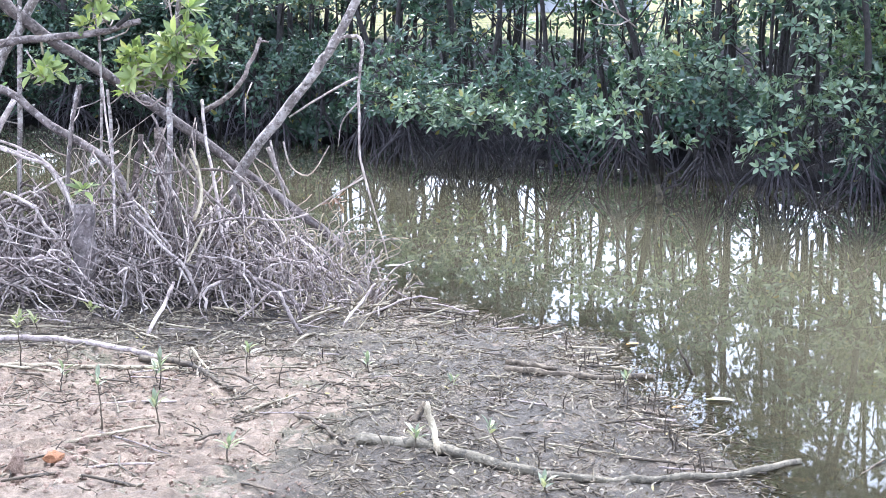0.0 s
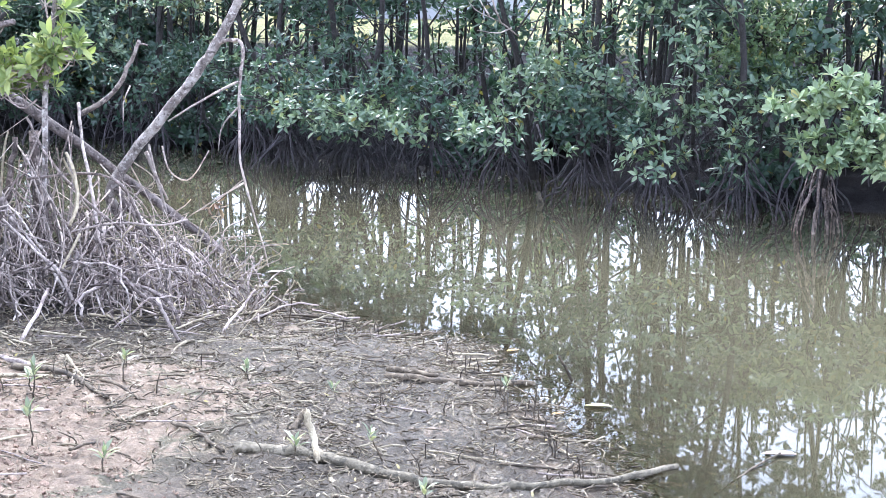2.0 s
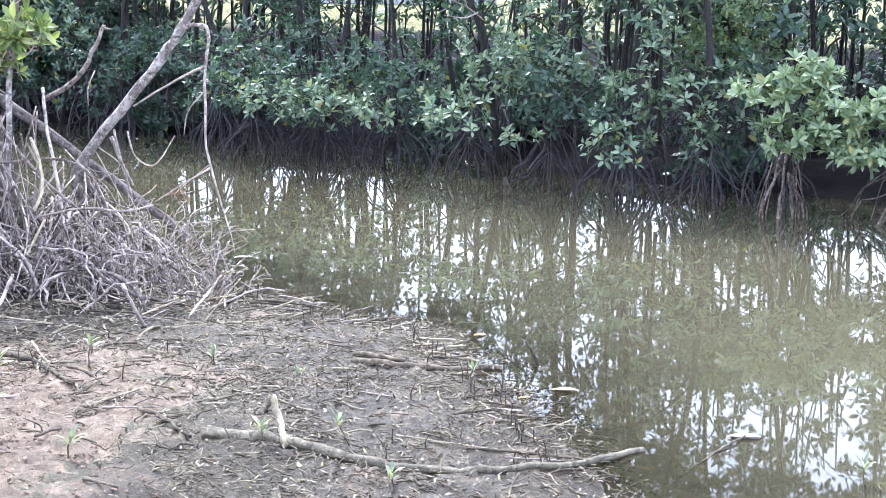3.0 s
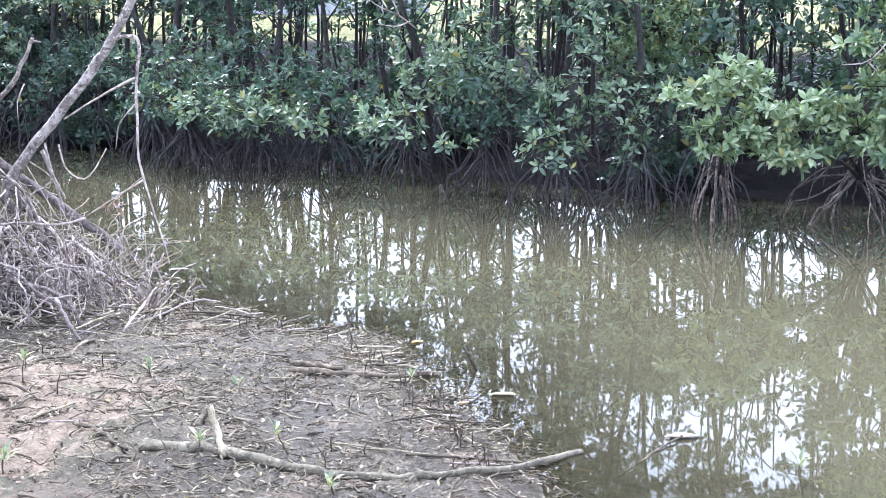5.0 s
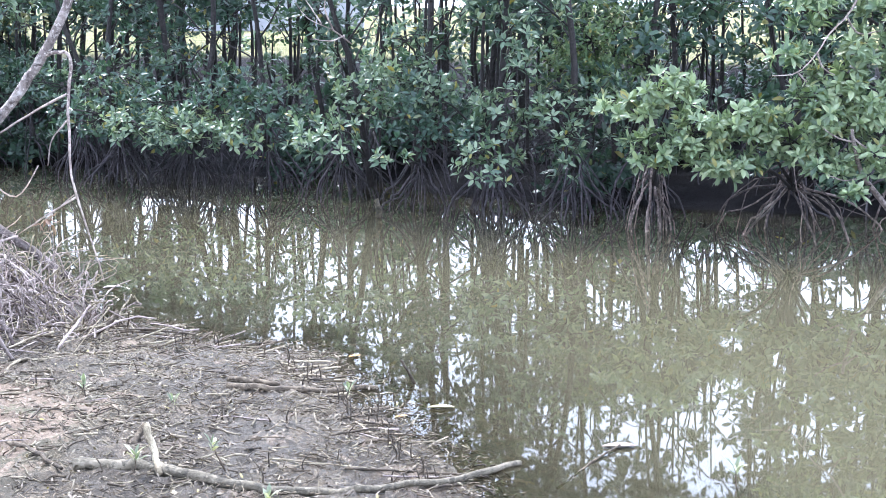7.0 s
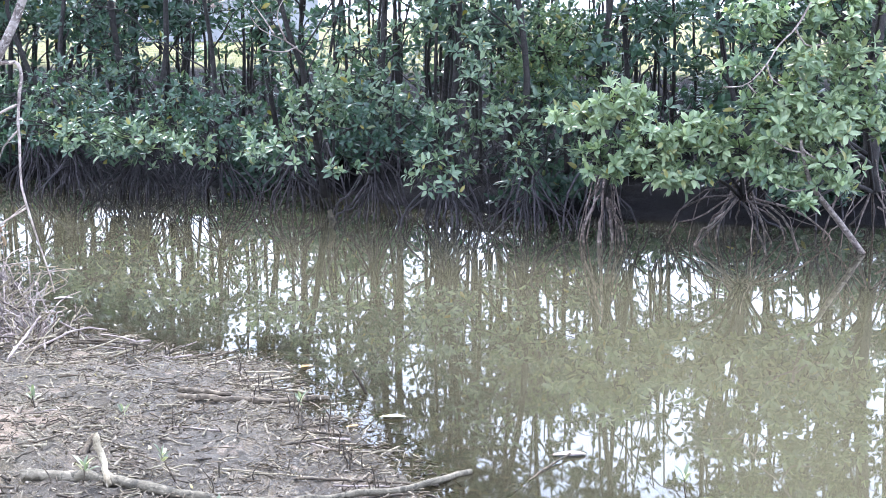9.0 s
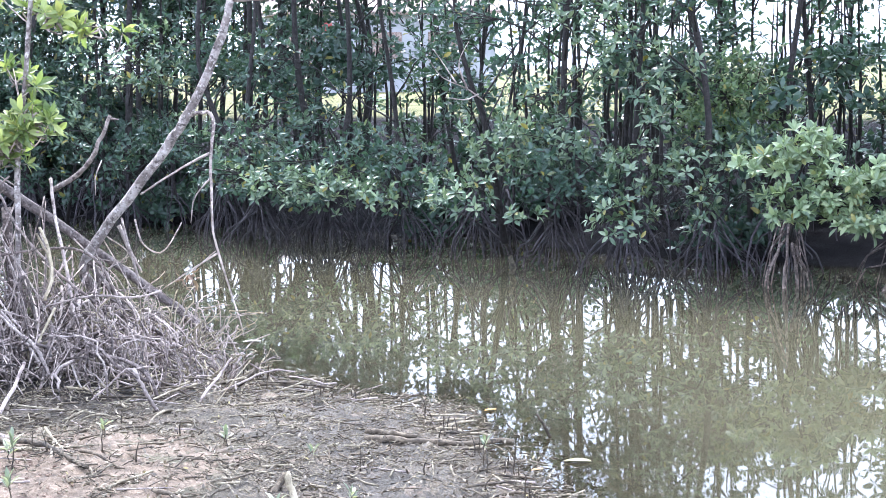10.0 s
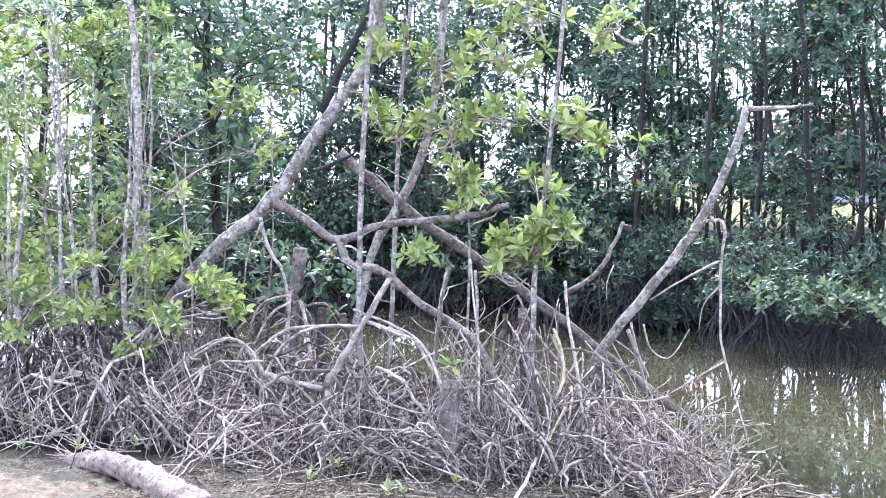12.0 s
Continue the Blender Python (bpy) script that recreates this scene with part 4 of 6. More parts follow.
# slender upright stems among the roots
STEMS = [
    ([(-2.71, 9.00, 0.36), (-2.72, 9.00, 1.32), (-2.66, 9.00, 2.37), (-2.60, 9.00, 3.10)], 0.024, 0.014),
    ([(-2.96, 9.60, 0.57), (-2.79, 9.60, 1.33), (-2.63, 9.60, 1.59), (-2.44, 9.60, 2.00), (-2.33, 9.60, 2.58), (-2.28, 9.60, 3.24)], 0.034, 0.026),
    ([(-2.61, 9.30, 0.54), (-2.56, 9.30, 1.56), (-2.51, 9.30, 2.42), (-2.42, 9.30, 3.13)], 0.018, 0.012),
    ([(-1.65, 9.10, 0.45), (-1.63, 9.10, 1.22), (-1.56, 9.10, 1.73), (-1.47, 9.10, 2.52), (-1.42, 9.10, 3.07)], 0.020, 0.012),
    ([(-4.68, 8.80, 0.34), (-4.64, 8.80, 1.50), (-4.67, 8.80, 2.22), (-4.71, 8.80, 3.15)], 0.013, 0.009),
    ([(-4.56, 8.90, 0.33), (-4.60, 8.90, 1.28), (-4.68, 8.90, 2.05), (-4.70, 8.90, 3.17)], 0.011, 0.008),
    ([(-4.51, 9.60, 0.54), (-4.46, 9.60, 1.87), (-4.47, 9.60, 2.60), (-4.52, 9.60, 3.33)], 0.036, 0.024),
    ([(-4.33, 9.50, 0.56), (-4.35, 9.50, 1.41), (-4.31, 9.50, 2.25), (-4.34, 9.50, 3.16)], 0.012, 0.008),
    ([(-2.10, 9.30, 0.77), (-2.08, 9.30, 1.49), (-2.19, 9.30, 2.02), (-2.26, 9.30, 2.49)], 0.010, 0.006),
    ([(-2.24, 9.00, 0.66), (-2.20, 9.00, 1.01), (-2.15, 9.00, 1.25)], 0.016, 0.010),
    ([(-2.01, 9.20, 0.92), (-2.02, 9.20, 1.21)], 0.012, 0.010),
]
for i, (pts, r0, r1) in enumerate(STEMS):
    g = pts[0]
    foot = (g[0], g[1], ground_z(g[0], g[1]) - 0.05)
    st = thing("mangrove_sapling", foot, "slender pale upright mangrove stem among the roots", "sapling", "stems among the roots")
    stem = limb("stem", [foot] + pts, r0, r1, BARK_PALE, st, 50 + i, 20, 7)
    rs = np.random.RandomState(150 + i)
    F, P = np.array(foot), smooth_path([foot] + pts, 20)
    for k in range(4):
        a, H = rs.uniform(0, 6.28), rs.uniform(0.15, 0.4)
        e = F + (math.cos(a) * 0.22, math.sin(a) * 0.22, -0.03)
        limb("prop_root", [F + (0, 0, H), F + (math.cos(a) * 0.09, math.sin(a) * 0.09, H * 0.85), F + (math.cos(a) * 0.19, math.sin(a) * 0.19, H * 0.4), e], r0 * 0.45, r0 * 0.35, ROOT, st, 170 + 4 * i + k, 8, 6)
    for k in range(4):
        q, a, L = np.array(P[rs.randint(7, 16)]), rs.uniform(0, 6.28), rs.uniform(0.12, 0.32)
        d = np.array([math.cos(a), math.sin(a) * 0.6, rs.uniform(0.1, 0.9)]) * L
        limb("twig", [q, q + d * 0.55 + rs.normal(0, 0.02, 3), q + d], 0.005, 0.0025, TWIG, stem, 190 + 4 * i + k, 7, 5)

# leafy young mangroves on the near bank
YOUNG = [
    ((-5.0, 9.6), [clump((-5.23, 9.60, 2.74), (0.3, 0.3, 0.2), 18), clump((-4.81, 9.80, 2.78), (0.3, 0.3, 0.2), 18), clump((-5.24, 9.60, 2.27), (0.3, 0.3, 0.15), 14), clump((-5.22, 9.40, 1.87), (0.25, 0.3, 0.15), 12)]),
    ((-4.6, 10.0), [clump((-4.47, 9.90, 2.70), (0.28, 0.3, 0.2), 18), clump((-4.78, 9.90, 2.31), (0.28, 0.3, 0.15), 14), clump((-4.27, 10.00, 2.35), (0.25, 0.3, 0.15), 12), clump((-4.70, 9.80, 1.79), (0.2, 0.2, 0.15), 9)]),
    ((-4.3, 9.2), [clump((-4.47, 9.20, 1.53), (0.2, 0.2, 0.15), 10), clump((-4.07, 9.20, 1.34), (0.2, 0.2, 0.12), 10), clump((-4.19, 9.10, 1.20), (0.15, 0.2, 0.10), 8), clump((-3.64, 9.00, 1.06), (0.12, 0.15, 0.14), 9)]),
    ((-5.0, 8.8), [clump((-5.00, 8.90, 1.28), (0.25, 0.2, 0.15), 14), clump((-4.72, 8.80, 0.96), (0.2, 0.2, 0.15), 10), clump((-5.00, 8.80, 0.92), (0.2, 0.2, 0.15), 9), clump((-4.41, 8.90, 0.97), (0.15, 0.2, 0.1), 7)]),
]
YOUNG += [
    ((-5.3, 9.9), [clump((-5.46, 9.80, 3.00), (0.3, 0.3, 0.2), 16), clump((-5.18, 10.00, 2.57), (0.3, 0.3, 0.2), 16), clump((-5.51, 9.80, 2.56), (0.25, 0.3, 0.2), 12), clump((-5.08, 9.70, 1.95), (0.2, 0.2, 0.15), 8)]),
    ((-4.8, 10.3), [clump((-4.64, 10.00, 3.00), (0.3, 0.3, 0.2), 14), clump((-5.01, 10.00, 2.08), (0.2, 0.2, 0.15), 9), clump((-4.00, 10.30, 2.36), (0.25, 0.3, 0.15), 10), clump((-3.75, 10.30, 2.03), (0.2, 0.3, 0.15), 8)]),
    ((-4.5, 9.0), [clump((-4.62, 9.10, 1.35), (0.15, 0.2, 0.12), 6), clump((-4.86, 9.00, 1.09), (0.2, 0.2, 0.1), 8), clump((-4.10, 8.90, 0.98), (0.15, 0.2, 0.1), 7), clump((-4.11, 9.30, 1.68), (0.15, 0.2, 0.1), 5)]),
    ((-4.15, 8.75), [clump((-3.54, 8.60, 1.16), (0.12, 0.15, 0.10), 7), clump((-3.95, 8.60, 1.27), (0.14, 0.15, 0.10), 7), clump((-3.37, 8.50, 1.02), (0.09, 0.1, 0.08), 5), clump((-3.77, 8.50, 0.96), (0.12, 0.1, 0.08), 5), clump((-3.94, 8.40, 0.76), (0.10, 0.1, 0.08), 4)]),
    ((-4.75, 8.5), [clump((-4.67, 8.50, 1.13), (0.14, 0.15, 0.10), 8), clump((-4.36, 8.40, 0.96), (0.12, 0.12, 0.08), 6), clump((-4.76, 8.40, 0.85), (0.12, 0.12, 0.08), 6), clump((-4.33, 8.50, 1.27), (0.12, 0.12, 0.08), 5)]),
]
for i, (b, cl) in enumerate(YOUNG):
    cl = [(c, r, int(n * 1.9)) for c, r, n in cl]
    mangrove(b, 2.3, 0.022, 340 + i, cl, slim=0.15, roots=8, spread=0.5, leaf=LEAF_PALE if i in (1, 4) else LEAF_LIGHT, size=0.072, per=7, fine=True, bark=BARK_PALE,
             label="young mangrove with bright yellow-green leaves on the near bank", group="young mangroves on the near bank")

# bare criss-cross twigs among the young trees
rq = np.random.RandomState(63)
for i in range(10):
    o = np.array([rq.uniform(-5.3, -3.6), rq.uniform(8.9, 9.8), 0.0])
    o[2] = ground_z(o[0], o[1]) - 0.03
    t = thing("bare_sapling", o, "thin bare sapling with criss-cross grey twigs", "sapling", "bare saplings on the near bank")
    H = rq.uniform(1.3, 2.4)
    top = o + (rq.normal(0, 0.22), rq.normal(0, 0.12), H)
    stem = limb("stem", [o, (o + top) / 2 + rq.normal(0, 0.06, 3), top], 0.009, 0.004, TWIG, t, 1300 + i, 14, 6)
    for k in range(9):
        q = o + (top - o) * rq.uniform(0.3, 0.95)
        a, L = rq.uniform(0, 6.28), rq.uniform(0.2, 0.55)
        d = np.array([math.cos(a), math.sin(a) * 0.7, rq.uniform(-0.35, 0.7)]) * L
        limb("twig", [q, q + d * 0.5 + rq.normal(0, 0.03, 3), q + d], 0.004, 0.0018, TWIG if k % 2 else DEAD, stem, 1320 + 9 * i + k, 7, 5)

# fuller trees behind them, further along the near bank
rg = np.random.RandomState(91)
for i, p in enumerate([(-6.4, 10.6), (-5.6, 11.4), (-7.6, 11.6), (-6.8, 12.6), (-8.6, 12.8), (-9.6, 13.6), (-7.4, 9.8), (-4.6, 11.5)]):
    h = rg.uniform(3.8, 5.2)
    cl = [clump((p[0] + rg.uniform(-0.8, 0.8), p[1] + rg.uniform(-0.7, 0.7), rg.uniform(0.8, 2.6)), (0.45, 0.45, 0.3), 32) for k in range(8)]
    cl += [clump((p[0] + rg.uniform(-1.0, 1.0), p[1] + rg.uniform(-0.9, 0.9), rg.uniform(2.4, h)), (0.6, 0.5, 0.35), 44) for k in range(7)]
    mangrove(p, h, 0.05, 360 + i, cl, roots=12, spread=0.7, size=0.092, per=7, leaf=(LEAF_LIGHT, LEAF_MID, LEAF_OUTER)[i % 3],
             label="bushy green mangrove tree on the near bank", group="mangroves on the near bank")

# bigger single roots and stumps of the tangle
snags = thing("root_stool", (-2.75, 8.40, 0.52), "pale forked mangrove root stool with arching limbs", "root")
limb("root", [(-2.76, 8.40, 0.55), (-2.62, 8.40, 0.79), (-2.51, 8.45, 0.98), (-2.39, 8.50, 1.20)], 0.023, 0.017, DEAD, snags, 60, 12, 8)
limb("root", [(-3.15, 8.45, 0.63), (-2.95, 8.40, 0.59), (-2.75, 8.40, 0.55)], 0.017, 0.019, DEAD, snags, 61, 10, 8)
limb("root", [(-2.75, 8.40, 0.56), (-2.71, 8.30, 0.40), (-2.75, 8.20, 0.19), (-2.77, 8.10, 0.01)], 0.020, 0.014, ROOT, snags, 62, 12, 8)
limb("root", [(-2.74, 8.40, 0.52), (-2.62, 8.20, 0.32), (-2.45, 8.10, 0.12)], 0.016, 0.011, ROOT, snags, 63, 10, 7)
limb("root", [(-3.15, 8.45, 0.62), (-3.27, 8.50, 0.78), (-3.43, 8.55, 0.82), (-3.71, 8.60, 0.68), (-3.99, 8.60, 0.49), (-4.47, 8.60, 0.60), (-4.98, 8.60, 0.40)], 0.010, 0.009, DEAD, snags, 64, 24, 7)
limb("root", [(-3.15, 8.45, 0.62), (-3.05, 8.50, 0.80), (-2.84, 8.50, 0.91), (-2.56, 8.50, 0.92)], 0.010, 0.009, DEAD, snags, 65, 14, 7)
limb("root", [(-2.53, 8.48, 0.95), (-2.33, 8.40, 0.89), (-2.14, 8.30, 0.83), (-2.01, 8.20, 0.60), (-1.96, 8.10, 0.39)], 0.010, 0.008, DEAD, snags, 66, 16, 7)

for nm, pts, r0, r1, mat, lab in [
    ("stump", [(-3.17, 9.60, 0.34), (-3.15, 9.60, 0.93)], 0.036, 0.028, ROOT, "broken upright mangrove stump among the roots"),
    ("stump", [(-3.01, 9.50, 0.36), (-2.98, 9.50, 0.90)], 0.026, 0.022, ROOT, "thin broken mangrove stump among the roots"),
    ("cut_post", [(-1.97, 8.12, 0.26), (-1.95, 8.12, 0.45), (-1.93, 8.12, 0.66)], 0.060, 0.056, BARK_MID, "thick sawn-off grey stump with a small sprout"),
    ("stump", [(-1.72, 9.30, 0.49), (-1.74, 9.30, 0.97)], 0.034, 0.026, ROOT, "split stump of a cut mangrove stem"),
    ("stump", [(-1.87, 9.20, 0.64), (-1.83, 9.20, 0.94)], 0.020, 0.016, ROOT, "split stump of a cut mangrove stem"),
]:
    g = pts[0]
    foot = (g[0], g[1], ground_z(g[0], g[1]) - 0.06)
    stt = thing(nm, foot, lab, "stump")
    limb("stem", [foot] + pts, r0 * 1.15, r1, mat, stt, int(abs(g[0]) * 1000) % 997, 12, 10, wob=0.008, knots=0.12)

PROUD = [
    ([(-2.67, 8.70, 1.00), (-2.38, 8.60, 0.91), (-2.19, 8.50, 0.81), (-2.06, 8.40, 0.60), (-2.02, 8.30, 0.39)], 0.014, 0.010, DEAD),
    ([(-2.11, 8.90, 1.26), (-2.15, 8.80, 1.00), (-2.16, 8.70, 0.69), (-2.16, 8.60, 0.41)], 0.015, 0.013, ROOT),
    ([(-1.45, 8.70, 0.90), (-1.39, 8.60, 0.79), (-1.36, 8.50, 0.65), (-1.39, 8.40, 0.53)], 0.014, 0.011, STRAW),
    ([(-1.73, 8.50, 0.56), (-1.53, 8.40, 0.34), (-1.37, 8.20, 0.15), (-1.26, 8.00, -0.02)], 0.014, 0.010, DEAD),
    ([(-1.40, 8.50, 0.48), (-1.16, 8.50, 0.53), (-0.92, 8.60, 0.50), (-0.78, 8.70, 0.52)], 0.010, 0.007, TWIG),
    ([(-2.01, 9.00, 1.29), (-1.97, 8.90, 1.06), (-1.92, 8.80, 0.77), (-1.88, 8.60, 0.41)], 0.010, 0.009, DEAD),
    ([(-1.47, 9.30, 1.14), (-1.44, 9.20, 0.93), (-1.36, 9.00, 0.65), (-1.29, 8.80, 0.34)], 0.017, 0.011, DEAD),
    ([(-1.81, 8.90, 1.00), (-1.82, 8.80, 0.87), (-1.82, 8.70, 0.65)], 0.009, 0.008, STRAW),
    ([(-1.70, 8.90, 1.08), (-1.59, 8.80, 0.90), (-1.40, 8.70, 0.68), (-1.14, 8.60, 0.47)], 0.012, 0.009, ROOT),
    ([(-2.45, 8.30, 0.54), (-2.20, 8.20, 0.47), (-1.97, 8.10, 0.46), (-1.67, 8.00, 0.35)], 0.011, 0.008, DEAD),
    ([(-2.37, 8.00, 0.32), (-2.19, 8.00, 0.35), (-2.03, 8.10, 0.38)], 0.016, 0.012, ROOT),
    ([(-1.41, 8.20, 0.31), (-1.37, 8.25, 0.40), (-1.32, 8.30, 0.50)], 0.011, 0.009, STRAW),
    ([(-1.69, 8.80, 0.74), (-1.33, 8.80, 0.77), (-1.15, 8.90, 0.66), (-1.02, 8.90, 0.35)], 0.013, 0.010, ROOT),
    ([(-1.09, 9.60, 0.86), (-1.04, 9.50, 0.69), (-0.96, 9.40, 0.54)], 0.013, 0.008, DEAD),
]
PROUD += [
    ([(-4.65, 8.70, 0.58), (-4.31, 8.60, 0.56), (-3.99, 8.60, 0.48), (-3.82, 8.60, 0.62), (-3.56, 8.60, 0.79), (-3.36, 8.60, 0.81), (-3.19, 8.60, 0.59), (-2.84, 8.60, 0.56)], 0.013, 0.010, DEAD),
    ([(-3.28, 8.60, 0.72), (-3.16, 8.60, 0.82), (-3.01, 8.60, 0.89), (-2.66, 8.60, 0.91)], 0.015, 0.014, DEAD),
    ([(-3.87, 8.20, 0.26), (-3.62, 8.30, 0.40), (-3.30, 8.30, 0.46), (-3.01, 8.30, 0.41), (-2.72, 8.30, 0.51)], 0.013, 0.011, ROOT),
    ([(-4.83, 8.20, 0.28), (-4.50, 8.20, 0.34), (-4.25, 8.20, 0.33), (-3.83, 8.10, 0.31)], 0.013, 0.010, ROOT),
    ([(-4.90, 8.40, 0.40), (-4.60, 8.40, 0.52), (-4.26, 8.40, 0.60), (-4.04, 8.30, 0.41), (-3.94, 8.20, 0.21)], 0.013, 0.011, DEAD),
    ([(-2.66, 9.00, 0.90), (-2.36, 8.90, 0.81), (-2.24, 8.90, 0.63), (-2.15, 8.80, 0.50)], 0.013, 0.012, DEAD),
    ([(-3.56, 9.30, 0.78), (-3.52, 9.30, 0.91), (-3.43, 9.30, 1.00), (-3.28, 9.30, 1.04)], 0.011, 0.012, DEAD),
    ([(-3.50, 9.20, 0.71), (-3.37, 9.20, 0.92), (-3.24, 9.20, 1.00)], 0.011, 0.011, DEAD),
    ([(-1.73, 8.30, 0.58), (-1.54, 8.20, 0.42), (-1.40, 8.10, 0.32), (-1.32, 8.00, 0.19)], 0.012, 0.012, DEAD),
    ([(-1.47, 8.70, 0.87), (-1.41, 8.70, 0.74), (-1.40, 8.70, 0.64), (-1.42, 8.70, 0.54)], 0.011, 0.010, STRAW),
]
for i, (pts, r0, r1, mat) in enumerate(PROUD):
    pr = thing("bare_root", pts[-1], "single bare mangrove root standing out of the tangle", "root", "single roots of the tangle")
    limb("root", pts, r0 * 0.6, r1 * 0.9, mat, pr, 900 + i, 16, 7, wob=0.006)

# clumps of arching prop roots
rg = np.random.RandomState(12)
CLUMPS = [(-5.4, 8.9), (-4.9, 9.4), (-4.5, 8.8), (-4.1, 9.5), (-3.9, 8.7), (-3.5, 9.3), (-3.2, 8.5), (-3.0, 9.1), (-2.7, 8.5), (-2.5, 9.3), (-2.3, 8.6), (-2.0, 9.0), (-1.9, 8.3),
          (-3.7, 8.0), (-3.1, 7.8), (-2.6, 7.9), (-2.1, 7.75), (-1.6, 7.95), (-1.2, 8.1), (-0.9, 8.4), (-4.3, 8.2), (-4.9, 8.4), (-1.6, 8.8), (-1.4, 9.4), (-1.2, 8.6), (-1.0, 9.0), (-5.6, 9.8), (-4.3, 10.4)]
for i, (x, y) in enumerate(CLUMPS):
    tall = np.interp(x, [-5.5, -3.4, -2.7, -1.0], [0.85, 0.68, 0.52, 0.40]) * np.interp(y, [7.7, 8.4, 8.9], [0.55, 0.85, 1.0])
    z0 = ground_z(x, y)
    o = np.array([x, y, z0])
    t = thing("root_clump", o, "tangled arching grey-brown mangrove prop roots on the mud", "roots", "mangrove root clumps")
    front = y < 8.4 or x > -1.8
    for k in range(30 if front else 22):
        a = rg.uniform(0, 6.28)
        zt = tall * rg.uniform(0.35, 1.05)
        reach = rg.uniform(0.15, 0.66) * (1.3 if x < -2.8 else 1.0)
        s = o + np.array([rg.normal(0, 0.10), rg.normal(0, 0.10), zt])
        ex, ey = x + math.cos(a) * reach, y + math.sin(a) * reach
        ez = ground_z(ex, ey) - 0.05
        mid = np.array([x + math.cos(a) * reach * rg.uniform(0.4, 0.65), y + math.sin(a) * reach * 0.5, z0 + zt * rg.uniform(0.8, 1.15)])
        low = np.array([x + math.cos(a) * reach * 0.92, y + math.sin(a) * reach * 0.92, z0 + zt * rg.uniform(0.35, 0.6)])
        if rg.rand() < (0.65 if front else 0.3):
            mid = s + (np.array([ex, ey, ez]) - s) * 0.35 + rg.normal(0, 0.03, 3)
            low = s + (np.array([ex, ey, ez]) - s) * 0.7 + rg.normal(0, 0.03, 3)
        r = rg.uniform(0.0030, 0.0080) * (1.9 if rg.rand() < 0.22 else 1) * (0.82 if front else 1.0)
        piece("prop_root", tube([s, mid, low, (ex, ey, ez)], r, r * 0.8, 9, 6, rg, 0.012, 0.1, o), ROOT if rg.rand() < 0.66 else DEAD, t)
    if y > 8.35 and x < -1.3:
        for k in range(3):
            bx, by = x + rg.normal(0, 0.22), y + rg.normal(0, 0.22)
            bz = ground_z(bx, by) - 0.05
            H = rg.uniform(0.5, 1.05) * np.interp(x, [-4.2, -3.0, -2.2, -1.3], [0.85, 0.62, 0.55, 0.42])
            D = rg.uniform(0.22, 0.85) * (1 if rg.rand() < 0.5 else -1)
            ex, ey = bx + D, by + rg.normal(0, 0.25)
            r = rg.uniform(0.006, 0.011) * (0.7 if x > -2.1 else 1)
            piece("prop_root", tube([(bx, by, bz), (bx + D * rg.uniform(0.05, 0.2), by, bz + H * 0.55), (bx + D * 0.42, (by + ey) / 2, bz + H), (bx + D * 0.78, ey, bz + H * rg.uniform(0.5, 0.75)), (ex, ey, ground_z(ex, ey) - 0.05)],
                                    r, r * 0.8, 14, 7, rg, 0.010, 0.12, o), ROOT if k % 3 else DEAD, t)
    for k in range(8):
        a, up, L = rg.uniform(0, 6.28), rg.uniform(0.1, 1.4), rg.uniform(0.3, 0.8) * (0.3 + tall)
        p = o + np.array([rg.normal(0, 0.3), rg.normal(0, 0.25), rg.uniform(0.0, 0.3)])
        p[2] = ground_z(p[0], p[1]) - 0.02
        d = np.array([math.cos(a) * math.cos(up), math.sin(a) * math.cos(up) * 0.6, math.sin(up)]) * L
        piece("dead_twig", tube([p, p + d * 0.5 + rg.normal(0, 0.05, 3), p + d], rg.uniform(0.004, 0.008), 0.003, 9, 5, rg, 0.006, 0.1, o), (TWIG, ROOT, TWIG)[k % 3], t)

# fans of long thin roots that lean from the cut stems down to the mud
rg = np.random.RandomState(17)
for i, (x, y, top, count) in enumerate([(-2.02, 8.95, 0.86, 26), (-1.80, 9.10, 0.92, 30), (-1.52, 9.20, 1.00, 30), (-1.30, 9.15, 0.66, 26), (-1.05, 9.0, 0.46, 24), (-2.35, 8.7, 0.62, 22), (-2.75, 8.8, 0.66, 22), (-3.55, 8.8, 0.74, 22), (-4.2, 8.7, 0.70, 20)]):
    o = np.array([x, y, ground_z(x, y)])
    t = thing("root_clump", o, "fan of long thin straight mangrove roots leaning on the mud", "roots", "mangrove root clumps")
    for k in range(count):
        zt = top * rg.uniform(0.45, 1.05)
        s0 = o + np.array([rg.normal(0, 0.09), rg.normal(0, 0.06), zt - o[2]])
        ex, ey = x + rg.normal(0.04, 0.34), y - abs(rg.normal(0.05, 0.42))
        e = np.array([ex, ey, ground_z(ex, ey) - 0.04])
        bow = np.array([rg.normal(0, 0.03), rg.normal(0, 0.03), rg.uniform(0.0, 0.10)])
        r = rg.uniform(0.0030, 0.0070) * (1.5 if rg.rand() < 0.12 else 1)
        piece("prop_root", tube([s0, s0 + (e - s0) * 0.35 + bow, s0 + (e - s0) * 0.7 + bow * 0.7, e], r, r * 0.85, 9, 6, rg, 0.006, 0.1, o), (ROOT, DEAD, ROOT)[k % 3], t)
stilt = thing("stump", (-3.32, 9.60, 0.3), "broken mangrove stump standing on arching stilt roots", "stump")
limb("stem", [(-3.42, 9.60, 0.25), (-3.38, 9.60, 0.62), (-3.35, 9.60, 1.0), (-3.30, 9.60, 1.33)], 0.062, 0.042, BARK_MID, stilt, 301, 14, 11, wob=0.01, knots=0.14)
